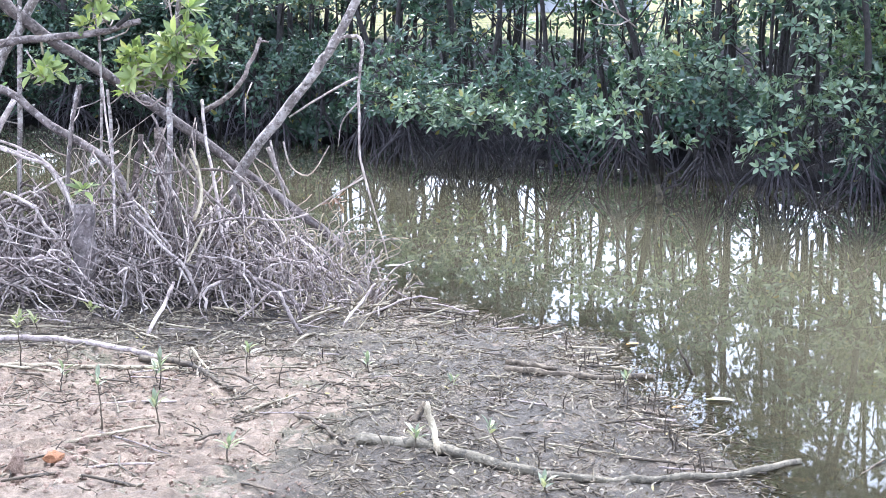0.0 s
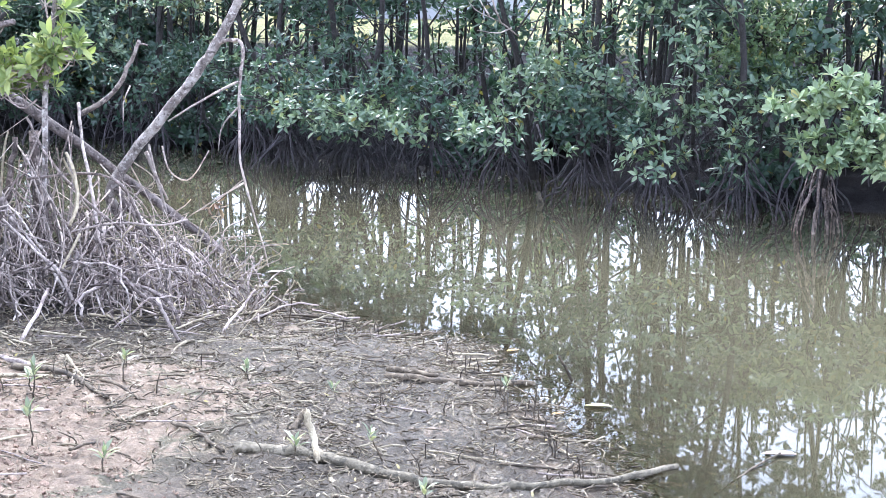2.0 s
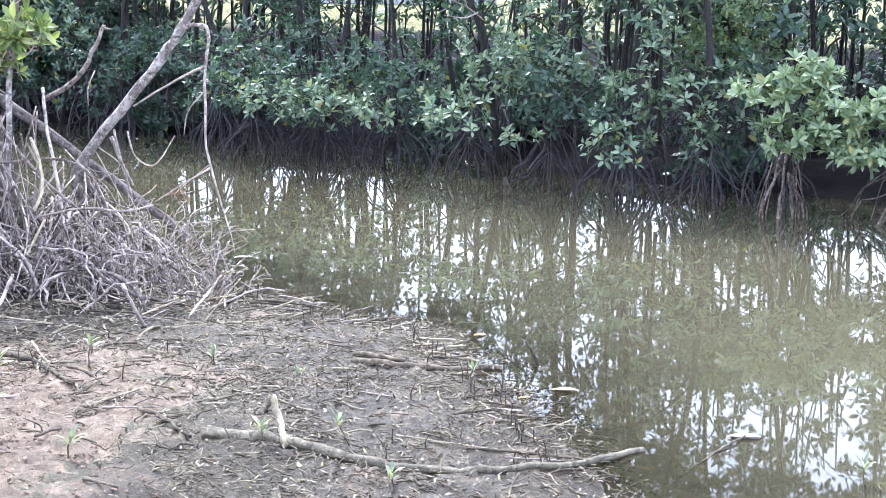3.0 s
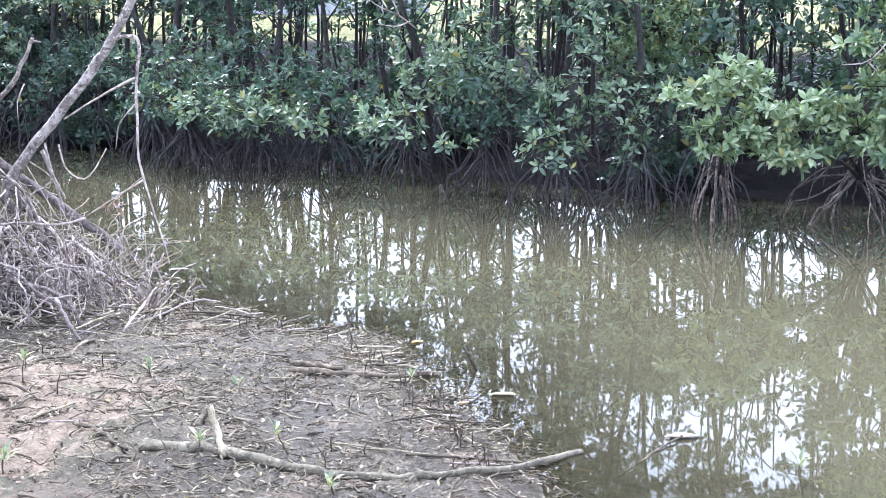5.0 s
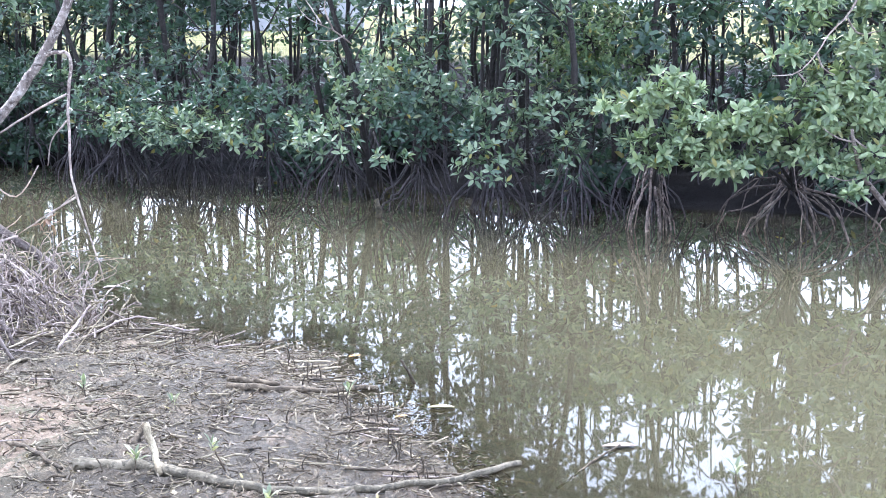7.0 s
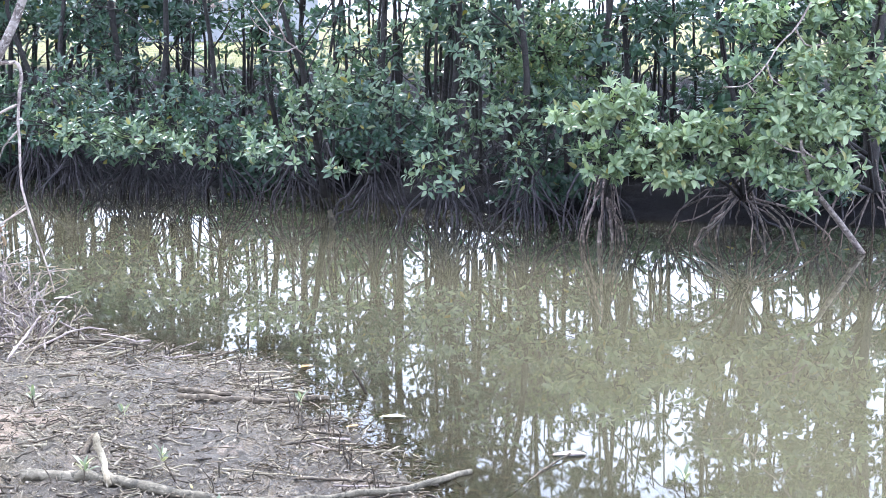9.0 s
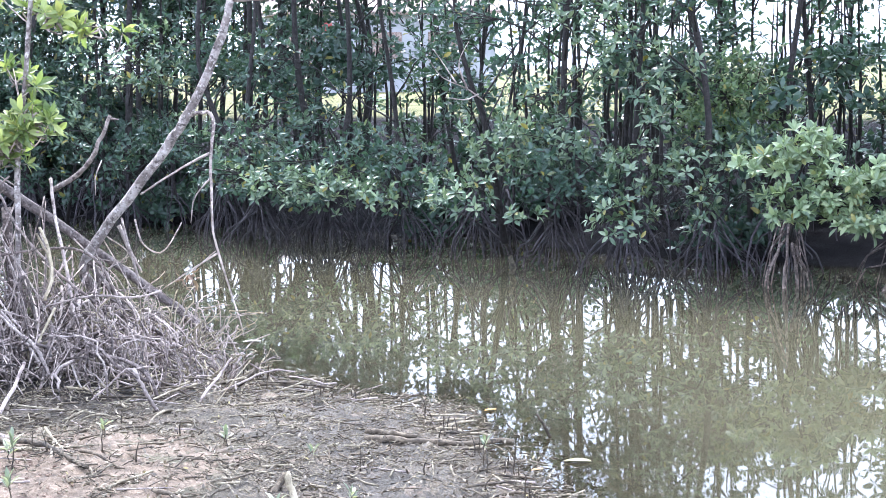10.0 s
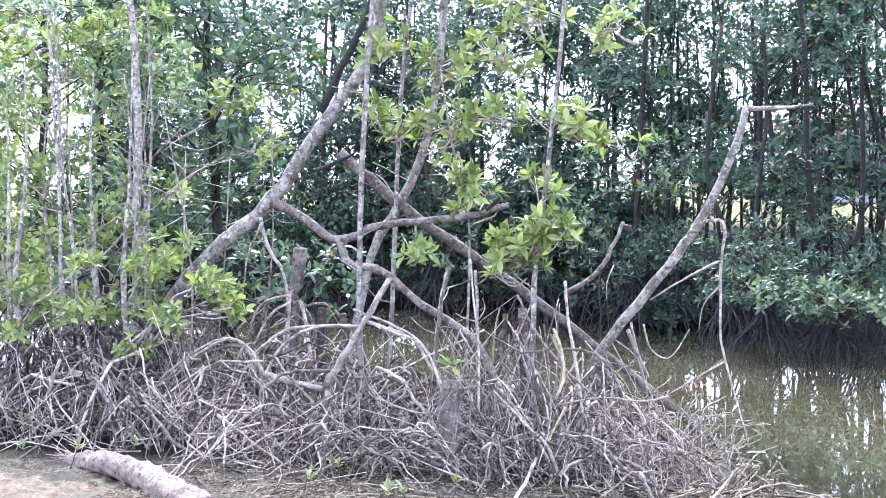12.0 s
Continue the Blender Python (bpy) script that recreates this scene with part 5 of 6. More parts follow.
for k in range(12):
    a, H, D = rg.uniform(2.0, 7.4), rg.uniform(0.55, 0.98), rg.uniform(0.22, 0.62)
    ex, ey = -3.36 + math.cos(a) * D, 9.6 + math.sin(a) * D * 0.7
    r = rg.uniform(0.008, 0.014)
    limb("prop_root", [(-3.37, 9.6, H), (-3.36 + math.cos(a) * D * 0.45, 9.6 + math.sin(a) * D * 0.3, H + rg.uniform(0.0, 0.06)), (-3.36 + math.cos(a) * D * 0.9, 9.6 + math.sin(a) * D * 0.62, H * 0.6), (ex, ey, ground_z(ex, ey) - 0.04)], r, r * 0.8, DEAD if k % 2 else ROOT, stilt, 310 + k, 12, 7)

# bleached curling twigs at the end of the tangle, over the water
rg = np.random.RandomState(14)
for i in range(24):
    x, y = (rg.uniform(-1.75, -0.75), rg.uniform(8.3, 9.3)) if i < 12 else (rg.uniform(-0.95, -0.30), rg.uniform(8.3, 9.5))
    o = np.array([x, y, max(ground_z(x, y), -0.1)])
    t = thing("curly_twigs", o, "bleached curling dead twigs at the end of the root tangle", "twigs", "curling dead twigs")
    for k in range(7):
        a, H = rg.uniform(0, 6.28), rg.uniform(0.15, 0.62) * np.interp(x, [-1.75, -0.9, -0.3], [1.0, 0.7, 0.35])
        d = np.array([math.cos(a) * 0.16, math.sin(a) * 0.12, 0])
        p0 = o + (rg.normal(0, 0.1), rg.normal(0, 0.1), -0.02)
        pts = [p0, p0 + d * 0.6 + (0, 0, H * 0.45), p0 + d * 1.3 + (rg.normal(0, 0.05), 0, H * 0.85), p0 + d * rg.uniform(1.2, 1.9) + (0, 0, H), p0 + d * rg.uniform(1.2, 2.2) + (0, 0, H * rg.uniform(0.55, 1.05))]
        r = rg.uniform(0.003, 0.0065)
        piece("twig", tube(pts, r, r * 0.6, 14, 5, rg, 0.006, 0.1, o), STRAW if k % 3 else TWIG, t)

# fine dead twigs over and in front of the roots
rg = np.random.RandomState(13)
TW = []
for k in range(340):
    x = rg.uniform(-5.2, -0.35)
    y = rg.uniform(np.interp(x, [-4.5, -2.5, -1.0, -0.3], [7.4, 7.25, 7.6, 8.2]), 9.2)
    z0 = ground_z(x, y)
    tall = np.interp(x, [-5.0, -2.0, -1.0, -0.4], [0.6, 0.6, 0.45, 0.2]) * np.interp(y, [7.3, 8.3], [0.35, 1.0])
    a, up, L = rg.uniform(0, 6.28), rg.uniform(-0.1, 1.45), rg.uniform(0.2, 0.85) * (0.5 + tall)
    p = np.array([x, y, max(z0, 0) + rg.uniform(0, 0.6) * tall * rg.rand()])
    d = np.array([math.cos(a) * math.cos(up), math.sin(a) * math.cos(up) * 0.6, math.sin(up)])
    b = p + d * L * 0.5 + rg.normal(0, 0.08, 3)
    c = p + d * L + rg.normal(0, 0.09, 3)
    c[2] = max(c[2], z0 + 0.01)
    b[2] = max(b[2], z0 + 0.01)
    if x > -1.3:
        c = p + (c - p) * np.array([0.35, 0.5, 0.8])
        b = p + (b - p) * np.array([0.5, 0.5, 0.9]) + rg.normal(0, 0.03, 3)
    r = rg.uniform(0.002, 0.0055)
    TW.append(tube([p, b, c], r, r * 0.5, 7, 4))
dead_twigs = piece("dead_twigs", join(TW), TWIG)
tagged(dead_twigs, "dense tangle of thin grey dead twigs", "twigs", kind="stuff")


# ---- the mud flat: logs, sticks, litter, seedlings ----
def lying(name, pts, r0, r1, mat, label, category="stick", group="", seed=0, sides=8, n=14, knots=0.10, sink=0.3):
    """A stick along the ground through plan points (x, y, lift)."""
    P = [(x, y, max(ground_z(x, y), -0.02) + r0 * (1 - sink) + lift) for x, y, lift in pts]
    t = piece(name, tube(P, r0, r1, n, sides, np.random.RandomState(seed), r0 * 0.18, knots, P[0]), mat)
    t.location = P[0]
    return tagged(t, label, category, group)


def lay(points):
    return [(p[0], p[1], lift) for p, lift in points]


LOG = [((-0.33, 5.51, 0.12), 0.0), ((-0.10, 5.49, 0.11), 0.0), ((0.09, 5.40, 0.09), 0.0), ((0.28, 5.32, 0.06), 0.0), ((0.48, 5.30, 0.04), 0.0), ((0.82, 5.33, 0.02), 0.0), ((1.10, 5.44, -0.02), 0.0), ((1.37, 5.62, -0.02), 0.01)]
lying("driftwood_log", lay(LOG), 0.024, 0.011, DRIFT, "long bent pale driftwood branch lying on the mud", "log", seed=5, n=36, sides=10)
PROPPED = [
    ([(-0.02, 5.41, 0.11), (-0.04, 5.52, 0.17), (-0.07, 5.56, 0.26)], 0.012, 0.014, STRAW, "short pale split stick propped on the log"),
    ([(-0.02, 5.50, 0.12), (0.01, 5.42, 0.07), (0.04, 5.15, 0.10)], 0.014, 0.009, STRAW, "short pale split stick propped on the log"),
    ([(-0.12, 5.82, 0.10), (-0.10, 5.86, 0.13), (-0.07, 5.88, 0.17)], 0.016, 0.013, STICK, "dark broken stub beside the log"),
    ([(1.18, 7.00, 0.00), (1.14, 6.96, 0.07), (1.11, 6.98, 0.12)], 0.009, 0.006, STICK, "dark snag standing out of the water"),
    ([(-0.81, 7.35, 0.33), (-0.75, 7.30, 0.22), (-0.70, 7.33, 0.12)], 0.009, 0.010, TWIG, "pale stick leaning against the roots"),
    ([(-1.43, 7.17, 0.16), (-1.38, 7.35, 0.27), (-1.34, 7.42, 0.37)], 0.010, 0.008, TWIG, "pale stick leaning against the roots"),
    ([(-0.52, 7.69, 0.08), (-0.43, 7.85, 0.18), (-0.36, 7.92, 0.26)], 0.008, 0.006, TWIG, "pale stick leaning against the roots"),
    ([(-0.39, 8.21, 0.04), (-0.29, 8.05, 0.12), (-0.23, 8.10, 0.19)], 0.016, 0.011, STICK, "dark broken driftwood at the water's edge"),
    ([(-0.44, 8.10, 0.04), (-0.32, 8.00, 0.11), (-0.17, 8.05, 0.16), (-0.03, 8.10, 0.14)], 0.008, 0.004, TWIG, "thin twig reaching over the water's edge"),
]
for i, (pts, r0, r1, mat, lab) in enumerate(PROPPED):
    ob = piece("stick", tube(pts, r0, r1, 10, 8, np.random.RandomState(60 + i), 0.002, 0.12, pts[0]), mat)
    ob.location = pts[0]
    tagged(ob, lab, "stick")
lying("stick", lay([((0.28, 6.83, 0.06), 0.0), ((0.56, 6.84, 0.03), 0.0), ((0.99, 6.92, -0.02), 0.0)]), 0.020, 0.012, STICK, "brown stick half in the shallow water", seed=9)
lying("stick", lay([((0.29, 6.93, 0.07), 0.01), ((0.53, 6.91, 0.03), 0.01)]), 0.016, 0.010, STICK, "brown stick half in the shallow water", seed=10)
lying("stick", lay([((-2.19, 6.81, 0.19), 0.03), ((-1.78, 6.84, 0.18), 0.03), ((-1.50, 6.72, 0.17), 0.03), ((-1.25, 6.57, 0.16), 0.02)]), 0.015, 0.011, TWIG, "long pale stick at the foot of the root tangle", seed=12, n=20)
lying("stick", lay([((-1.91, 6.37, 0.20), 0.0), ((-1.57, 6.47, 0.18), 0.0), ((-1.12, 6.45, 0.17), 0.0)]), 0.012, 0.008, STRAW, "thin pale stick on the mud", seed=13, n=18)
lying("stick", lay([((-1.35, 6.60, 0.17), 0.01), ((-1.12, 6.45, 0.17), 0.02), ((-0.88, 6.13, 0.16), 0.0)]), 0.015, 0.009, STICK, "thin dark stick on the mud", seed=14)
lying("stick", lay([((-0.59, 5.84, 0.13), 0.0), ((-0.50, 5.72, 0.13), 0.01), ((-0.37, 5.50, 0.12), 0.0)]), 0.011, 0.007, STICK, "thin dark stick on the mud", seed=15)
lying("stick", lay([((1.45, 5.35, -0.02), 0.0), ((1.65, 5.58, -0.02), 0.02), ((1.82, 5.76, -0.02), 0.03)]), 0.005, 0.004, STICK, "dark twig lying in the shallow water", seed=16)

weathered = piece("weathered_log", tube([(-3.92, 7.48, 0.25), (-3.62, 7.27, 0.29), (-3.32, 7.05, 0.28), (-3.06, 6.80, 0.25), (-2.73, 6.50, 0.22)], 0.050, 0.092, 40, 20, np.random.RandomState(4), 0.005, 0.11, (-3.32, 7.05, 0.23)), LOGWOOD)
weathered.location = (-3.32, 7.05, 0.23)
tagged(weathered, "thick bleached weathered log with a splintered end", "log")
rq = np.random.RandomState(71)
for k in range(9):
    b = np.array([-3.90, 7.46, 0.26]) + rq.normal(0, 0.018, 3)
    e = b + (rq.uniform(-0.26, -0.08), rq.uniform(0.04, 0.16), rq.uniform(-0.03, 0.05))
    limb("splinter", [b + (0.14, -0.10, 0), b, e], rq.uniform(0.014, 0.022), 0.003, LOGWOOD, weathered, 1400 + k, 8, 6, knots=0.2)

# loose sticks strewn over the mud
rg = np.random.RandomState(21)
SHAPES = []
for k in range(22):
    L, r = rg.uniform(0.12, 0.55), rg.uniform(0.0028, 0.0080)
    pts = [(-L / 2, 0, 0), (-L * 0.1, rg.normal(0, 0.03) * L, r), (L / 2, rg.normal(0, 0.01), 0)]
    SHAPES.append((mesh_from("stick", *tube(pts, r, r * 0.6, 8, 6, rg, 0.0012, 0.10), (STICK, STRAW, STRAW, TWIG, STICK)[k % 5]), r))
made = 0
while made < 215:
    x, y = rg.uniform(-3.0, 1.2), rg.uniform(4.8, 8.5)
    if made % 5 < 2:
        x = rg.uniform(-2.8, 0.3)
        y = np.interp(x, [-2.8, -1.2, -0.3, 0.3], [7.25, 7.4, 7.75, 7.7]) + rg.normal(0, 0.22)
    elif made % 5 == 2:
        q = along(NEAR_SHORE[4:10], rg.uniform(0.05, 0.95))
        x, y = q[0] - abs(rg.normal(0.02, 0.10)), q[1] - rg.uniform(-0.05, 0.2)
    elif made % 5 == 3:
        x, y = rg.uniform(-2.5, -0.4), rg.uniform(6.25, 7.3)
    z = ground_z(x, y)
    if z < -0.03 or x < -0.62 * y + 1.4:
        continue
    me, r = SHAPES[rg.randint(len(SHAPES))]
    ob = new("stick", me)
    ob.matrix_world = pose(x, y, z + r * 0.7, rg.uniform(-5, 5), rg.uniform(-10, 10), rg.normal(0, 55) + 180 * rg.randint(2))
    tagged(ob, "small broken stick lying on the mud", "stick", "sticks on the mud")
    made += 1

# a low heap of broken sticks at the end of the tangle
for k in range(84):
    x = rg.uniform(-1.1, 0.10)
    y = np.interp(x, [-1.1, -0.3, 0.1], [7.75, 8.15, 7.95]) + rg.normal(0, 0.20)
    z = ground_z(x, y)
    if z < -0.04:
        continue
    me, r = SHAPES[rg.randint(len(SHAPES))]
    ob = new("stick", me)
    lift = rg.uniform(0, 0.09) * (1 if k % 2 else 0.3)
    ob.matrix_world = pose(x, y, z + r * 0.7 + lift, rg.uniform(-5, 5), rg.normal(0, 14 if lift < 0.03 else 26), rg.uniform(0, 360))
    tagged(ob, "broken stick in a low heap at the water's edge", "stick", "sticks heaped at the water's edge")

# fine litter: twig bits, bark chips and dead leaves
TWB, CHIP = [], []
made = 0
while made < 11000:
    x, y = rg.uniform(-3.4, 1.3), rg.uniform(4.7, 8.8)
    z = ground_z(x, y)
    if z < -0.03:
        continue
    thin_out = (0.25 if y < 5.9 else 0.6) if x < -0.55 * (y - 4.6) - 0.2 and y < 6.5 else 1.0
    if math.sin(x * 5.1 + 1.3 * math.sin(y * 3.7)) * math.sin(y * 4.3 + math.sin(x * 2.9)) > 0.15:
        thin_out *= 0.25
    if rg.rand() > thin_out:
        continue
    a, L = rg.uniform(0, 6.28), rg.uniform(0.010, 0.055) * (2.2 if rg.rand() < 0.08 else 1)
    d = np.array([math.cos(a), math.sin(a), rg.normal(0.05, 0.35)]) * L / 2
    p = np.array([x, y, z + rg.uniform(0.002, 0.02)])
    r = rg.uniform(0.0011, 0.0034) * (1.4 if L < 0.03 else 1)
    TWB.append(tube([p - d, p + d], r, r * 0.7, 2, 4) if L < 0.04 else tube([p - d, p + rg.normal(0, 0.006, 3), p + d], r, r * 0.7, 3, 4))
    made += 1
made = 0
while made < 1000:
    x, y = rg.uniform(-3.4, 1.25), rg.uniform(4.8, 8.6)
    z = ground_z(x, y)
    if z < -0.03 or (rg.rand() > 0.25 and x < -0.55 * (y - 4.6) - 0.1 and y < 6.5):
        continue
    a, L = rg.uniform(0, 6.28), rg.uniform(0.05, 0.18)
    d = np.array([math.cos(a), math.sin(a), rg.normal(0.0, 0.08)]) * L / 2
    p = np.array([x, y, z + rg.uniform(0.003, 0.012)])
    r = rg.uniform(0.0025, 0.0055)
    TWB.insert(rg.randint(len(TWB)), tube([p - d, p + rg.normal(0, 0.012, 3) * (1, 1, 0.4), p + d], r, r * 0.7, 5, 5))
    made += 1
half = int(len(TWB) * 0.56)
tagged(piece("twig_litter", join(TWB[:half]), STICK), "dark broken twig litter covering the mud", "litter", kind="stuff")
tagged(piece("twig_litter", join(TWB[half:]), STRAW), "pale broken twig litter covering the mud", "litter", kind="stuff")
xy = np.stack([rg.uniform(-3.4, 1.25, 7000), rg.uniform(4.7, 8.8, 7000)], 1)
zz = ground_height(xy[:, 0], xy[:, 1])
keep = (zz > -0.01) & ((xy[:, 0] > -0.55 * (xy[:, 1] - 4.6) - 0.2) | (xy[:, 1] > 6.6))
at = np.column_stack([xy, zz + 0.008])[keep]
ax = np.column_stack([rg.normal(0, 0.35, (len(at), 2)), np.ones(len(at))])
DRY = leaf_material("dry_leaf", (0.028, 0.020, 0.014), (0.090, 0.070, 0.048), (0.27, 0.23, 0.165), 0.7, 0.1)
tagged(piece("leaf_litter", leaves(at, ax, 1, 0.026, 0.010, rg, LEAF_PLAIN, (0.8, 1.6)), DRY, smooth=False), "dry curled dead leaves strewn on the mud", "litter", kind="stuff")


UPRIGHT = [(rg.uniform(-1.9, 0.9), rg.uniform(5.1, 7.9)) for k in range(46)]
for k in range(80):
    q = along(NEAR_SHORE[4:11], rg.uniform(0.05, 0.95))
    UPRIGHT.append((q[0] - abs(rg.normal(0.03, 0.10)), q[1] - rg.uniform(0.0, 0.2)))
for x, y in UPRIGHT:
    z = ground_z(x, y)
    if z < 0.0:
        continue
    h = rg.uniform(0.03, 0.11)
    o = np.array([x, y, z - 0.01])
    ob = piece("upright_twig", tube([(0, 0, 0), (rg.normal(0, 0.006), rg.normal(0, 0.006), h * 0.5), (rg.normal(0, 0.02), rg.normal(0, 0.02), h)], 0.004, 0.002, 6, 5), STICK)
    ob.location = o
    tagged(ob, "thin dark upright twig stuck in the mud", "twig", "upright twigs in the mud")


def seedling(at, height, seed, leaf=LEAF_YELLOW, n=6, size=0.07):
    rng = np.random.RandomState(seed)
    x, y = at[:2]
    z = max(ground_z(x, y), -0.05)
    o = np.array([x, y, z])
    t = thing("mangrove_seedling", o, "small mangrove seedling with a few bright leaves on the mud", "seedling", "seedlings on the mud")
    top = o + (rng.normal(0, 0.02), rng.normal(0, 0.02), height)
    piece("stem", tube([o, (o + top) / 2 + rng.normal(0, 0.008, 3), top], 0.0035, 0.0025, 7, 6, rng, 0.002, 0.08, o), STICK, t)
    V, F = leaves(np.array([top, top - (0, 0, 0.02)]), np.array([[0, 0, 1.0], [0.1, 0, 1]]), max(2, n // 2), size, size * 0.36, rng, LEAF_FINE, (0.2, 1.2))
    piece("leaf_whorl", (V - o, F), leaf, t, smooth=False)
    return t


SEED = [((-1.82, 6.37, 0.20), 0.20, 0), ((-1.17, 6.08, 0.18), 0.12, 1), ((-1.06, 5.47, 0.16), 0.13, 0), ((-1.28, 5.50, 0.18), 0.19, 2), ((-0.77, 5.20, 0.15), 0.06, 1), ((-0.12, 5.42, 0.11), 0.07, 1),
        ((0.22, 5.51, 0.08), 0.10, 0), ((0.36, 5.14, 0.06), 0.04, 0), ((-0.33, 6.55, 0.11), 0.07, 0), ((-0.86, 6.45, 0.15), 0.10, 0), ((-1.57, 6.05, 0.18), 0.08, 2), ((0.00, 6.36, 0.10), 0.04, 2),
        ((2.10, 5.16, -0.03), 0.12, 0), ((-3.83, 7.28, 0.25), 0.12, 0), ((-2.42, 7.56, 0.19), 0.10, 0), ((-2.04, 7.29, 0.18), 0.05, 0), ((-4.13, 7.39, 0.25), 0.10, 1), ((-3.63, 7.62, 0.24), 0.10, 0),
        ((-2.52, 7.37, 0.19), 0.06, 1), ((-5.03, 9.97, 0.16), 0.20, 0), ((0.80, 6.71, 0.01), 0.04, 2), ((-1.20, 6.20, 0.18), 0.06, 0),
        ((-2.41, 7.52, 0.20), 0.10, 0), ((-1.96, 7.16, 0.20), 0.07, 0), ((-2.48, 7.20, 0.20), 0.08, 1), ((-1.76, 7.34, 0.20), 0.10, 0), ((-2.36, 7.77, 0.20), 0.12, 0), ((-3.73, 7.85, 0.20), 0.10, 0), ((-4.44, 7.99, 0.20), 0.16, 0), ((-4.62, 8.15, 0.20), 0.12, 0)]
for i, (p, h, k) in enumerate(SEED):
    seedling(p, h, 700 + i, (LEAF_YELLOW if i in (0, 13, 15) or i > 21 else LEAF_GREY, LEAF_GREY, LEAF_GREY)[k], (8, 8, 6)[k], 0.055)
sprout = thing("sprout", (-1.93, 8.12, 0.65), "small leafy green sprout on the sawn stump", "sprout")
foliage(sprout, [clump((-1.93, 8.10, 0.73), (0.04, 0.04, 0.02), 2)], 5, LEAF_LIGHT, 0.085, 6)
sprout = thing("sprout", (-2.03, 8.40, 0.24), "small leafy green sprout among the roots", "sprout")
foliage(sprout, [clump((-2.03, 8.40, 0.26), (0.05, 0.04, 0.02), 2)], 6, LEAF_LIGHT, 0.075, 5)


# leaves afloat
def afloat(at, length, col, turn, label):
    m, n, l, p = material("floating_leaf")
    o = n.new("ShaderNodeTexCoord").outputs["Object"]
    l.new(ramp(n, l, noise_tex(n, l, 30.0, 5, 0.6, o), [(0.3, tuple(c * 0.6 for c in col)), (0.65, col)]), p.inputs["Base Color"])
    p.inputs["Roughness"].default_value = 0.5
    u = np.linspace(0, 1, 9)
    half = length * 0.19 * np.sin(np.pi * u ** 0.85) ** 0.8 + 0.0015
    A = np.array([(length * (q - 0.5), side * h, 0.35 * h * abs(side) + length * 0.10 * (q - 0.45) ** 2) for q, h in zip(u, half) for side in (-1, -0.5, 0, 0.5, 1)])
    Q = np.array([(i * 5 + j, i * 5 + 5 + j, i * 5 + 6 + j, i * 5 + 1 + j) for i in range(8) for j in range(4)])
    ob = piece("floating_leaf", (np.vstack([A, A - (0, 0, 0.003)]), np.vstack([Q[:, ::-1], Q + 45])), m)
    ob.matrix_world = pose(at[0], at[1], 0.004, 0, 0, turn)
    return tagged(ob, label, "leaf", "leaves on the water")


afloat((1.82, 5.77, 0.00), 0.14, (0.26, 0.185, 0.15), 175, "curled beige dead leaf floating on the water")
afloat((1.22, 6.51, 0.00), 0.12, (0.22, 0.19, 0.06), 170, "narrow yellow leaf floating on the water")
afloat((0.97, 7.60, 0.00), 0.07, (0.42, 0.24, 0.04), 20, "orange-yellow leaf floating on the water")
afloat((1.02, 6.40, 0.00), 0.06, (0.36, 0.22, 0.07), 200, "orange-brown leaf floating on the water")
afloat((-0.31, 9.85, -0.00), 0.12, (0.45, 0.38, 0.34), 10, "pale leaf caught at the water's edge")


# stones and clods on the clay
def stone_mesh(seed):
    rng = np.random.RandomState(seed)
    bm = bmesh.new()
    bmesh.ops.create_icosphere(bm, subdivisions=2, radius=1.0)
    s = rng.uniform(0.7, 1.3, 3)
    for v in bm.verts:
        k = 1 + 0.45 * noise.noise(v.co * 1.6 + Vector((seed, 0, 0))) + 0.30 * noise.noise(v.co * 4.2)
        v.co = Vector((v.co.x * s[0], v.co.y * s[1], v.co.z * s[2] * 0.75)) * k
    me = bpy.data.meshes.new("stone")
    bm.to_mesh(me)
    bm.free()
    me.materials.append(STONE)
    return me


STONE = bark_material("clay_stone", (0.12, 0.070, 0.045), (0.26, 0.18, 0.128), (0.42, 0.32, 0.24), 0.3)
CR = []
rg = np.random.RandomState(35)
while len(CR) < 2600:
    x, y = rg.uniform(-2.6, -0.2), rg.uniform(4.75, 6.6)
    if x > -0.45 * (y - 4.7) - 0.35:
        continue
    a, L = rg.uniform(0, 6.28), rg.uniform(0.004, 0.016)
    p = np.array([x, y, ground_z(x, y) + rg.uniform(0.0, 0.006)])
    d = np.array([math.cos(a), math.sin(a), rg.normal(0, 0.3)]) * L / 2
    CR.append(tube([p - d, p + d], L * rg.uniform(0.3, 0.5), L * rg.uniform(0.2, 0.4), 3, 5))
tagged(piece("clay_crumbs", join(CR), STONE, smooth=False), "crumbled pinkish clay scattered on the bank", "clay", kind="stuff")
stones = [stone_mesh(k) for k in range(7)]
rg = np.random.RandomState(33)
pile = (-1.33, 4.99, 0.18)
for k in range(170):
    px, py = rg.normal(-1.42, 0.28), rg.uniform(4.75, 5.75)
    if k % 2:
        px, py = rg.normal(pile[0], 0.11), rg.normal(pile[1], 0.15)
    if px > -0.85 - (py - 4.9) * 0.45 or px < -2.6:
        continue
    r = rg.uniform(0.004, 0.013) * (1.7 if rg.rand() < 0.2 else 1)
    ob = new("stone", stones[rg.randint(7)])
    ob.matrix_world = pose(px, py, ground_z(px, py) + r * 0.35, rg.uniform(0, 40), 0, rg.uniform(0, 360)) @ Matrix.Scale(r, 4)
    tagged(ob, "small pinkish clay stone on the bank", "stone", "stones on the clay")
RUSTY = bark_material("rusty_clay", (0.13, 0.055, 0.022), (0.30, 0.125, 0.05), (0.42, 0.24, 0.13), 0.4)
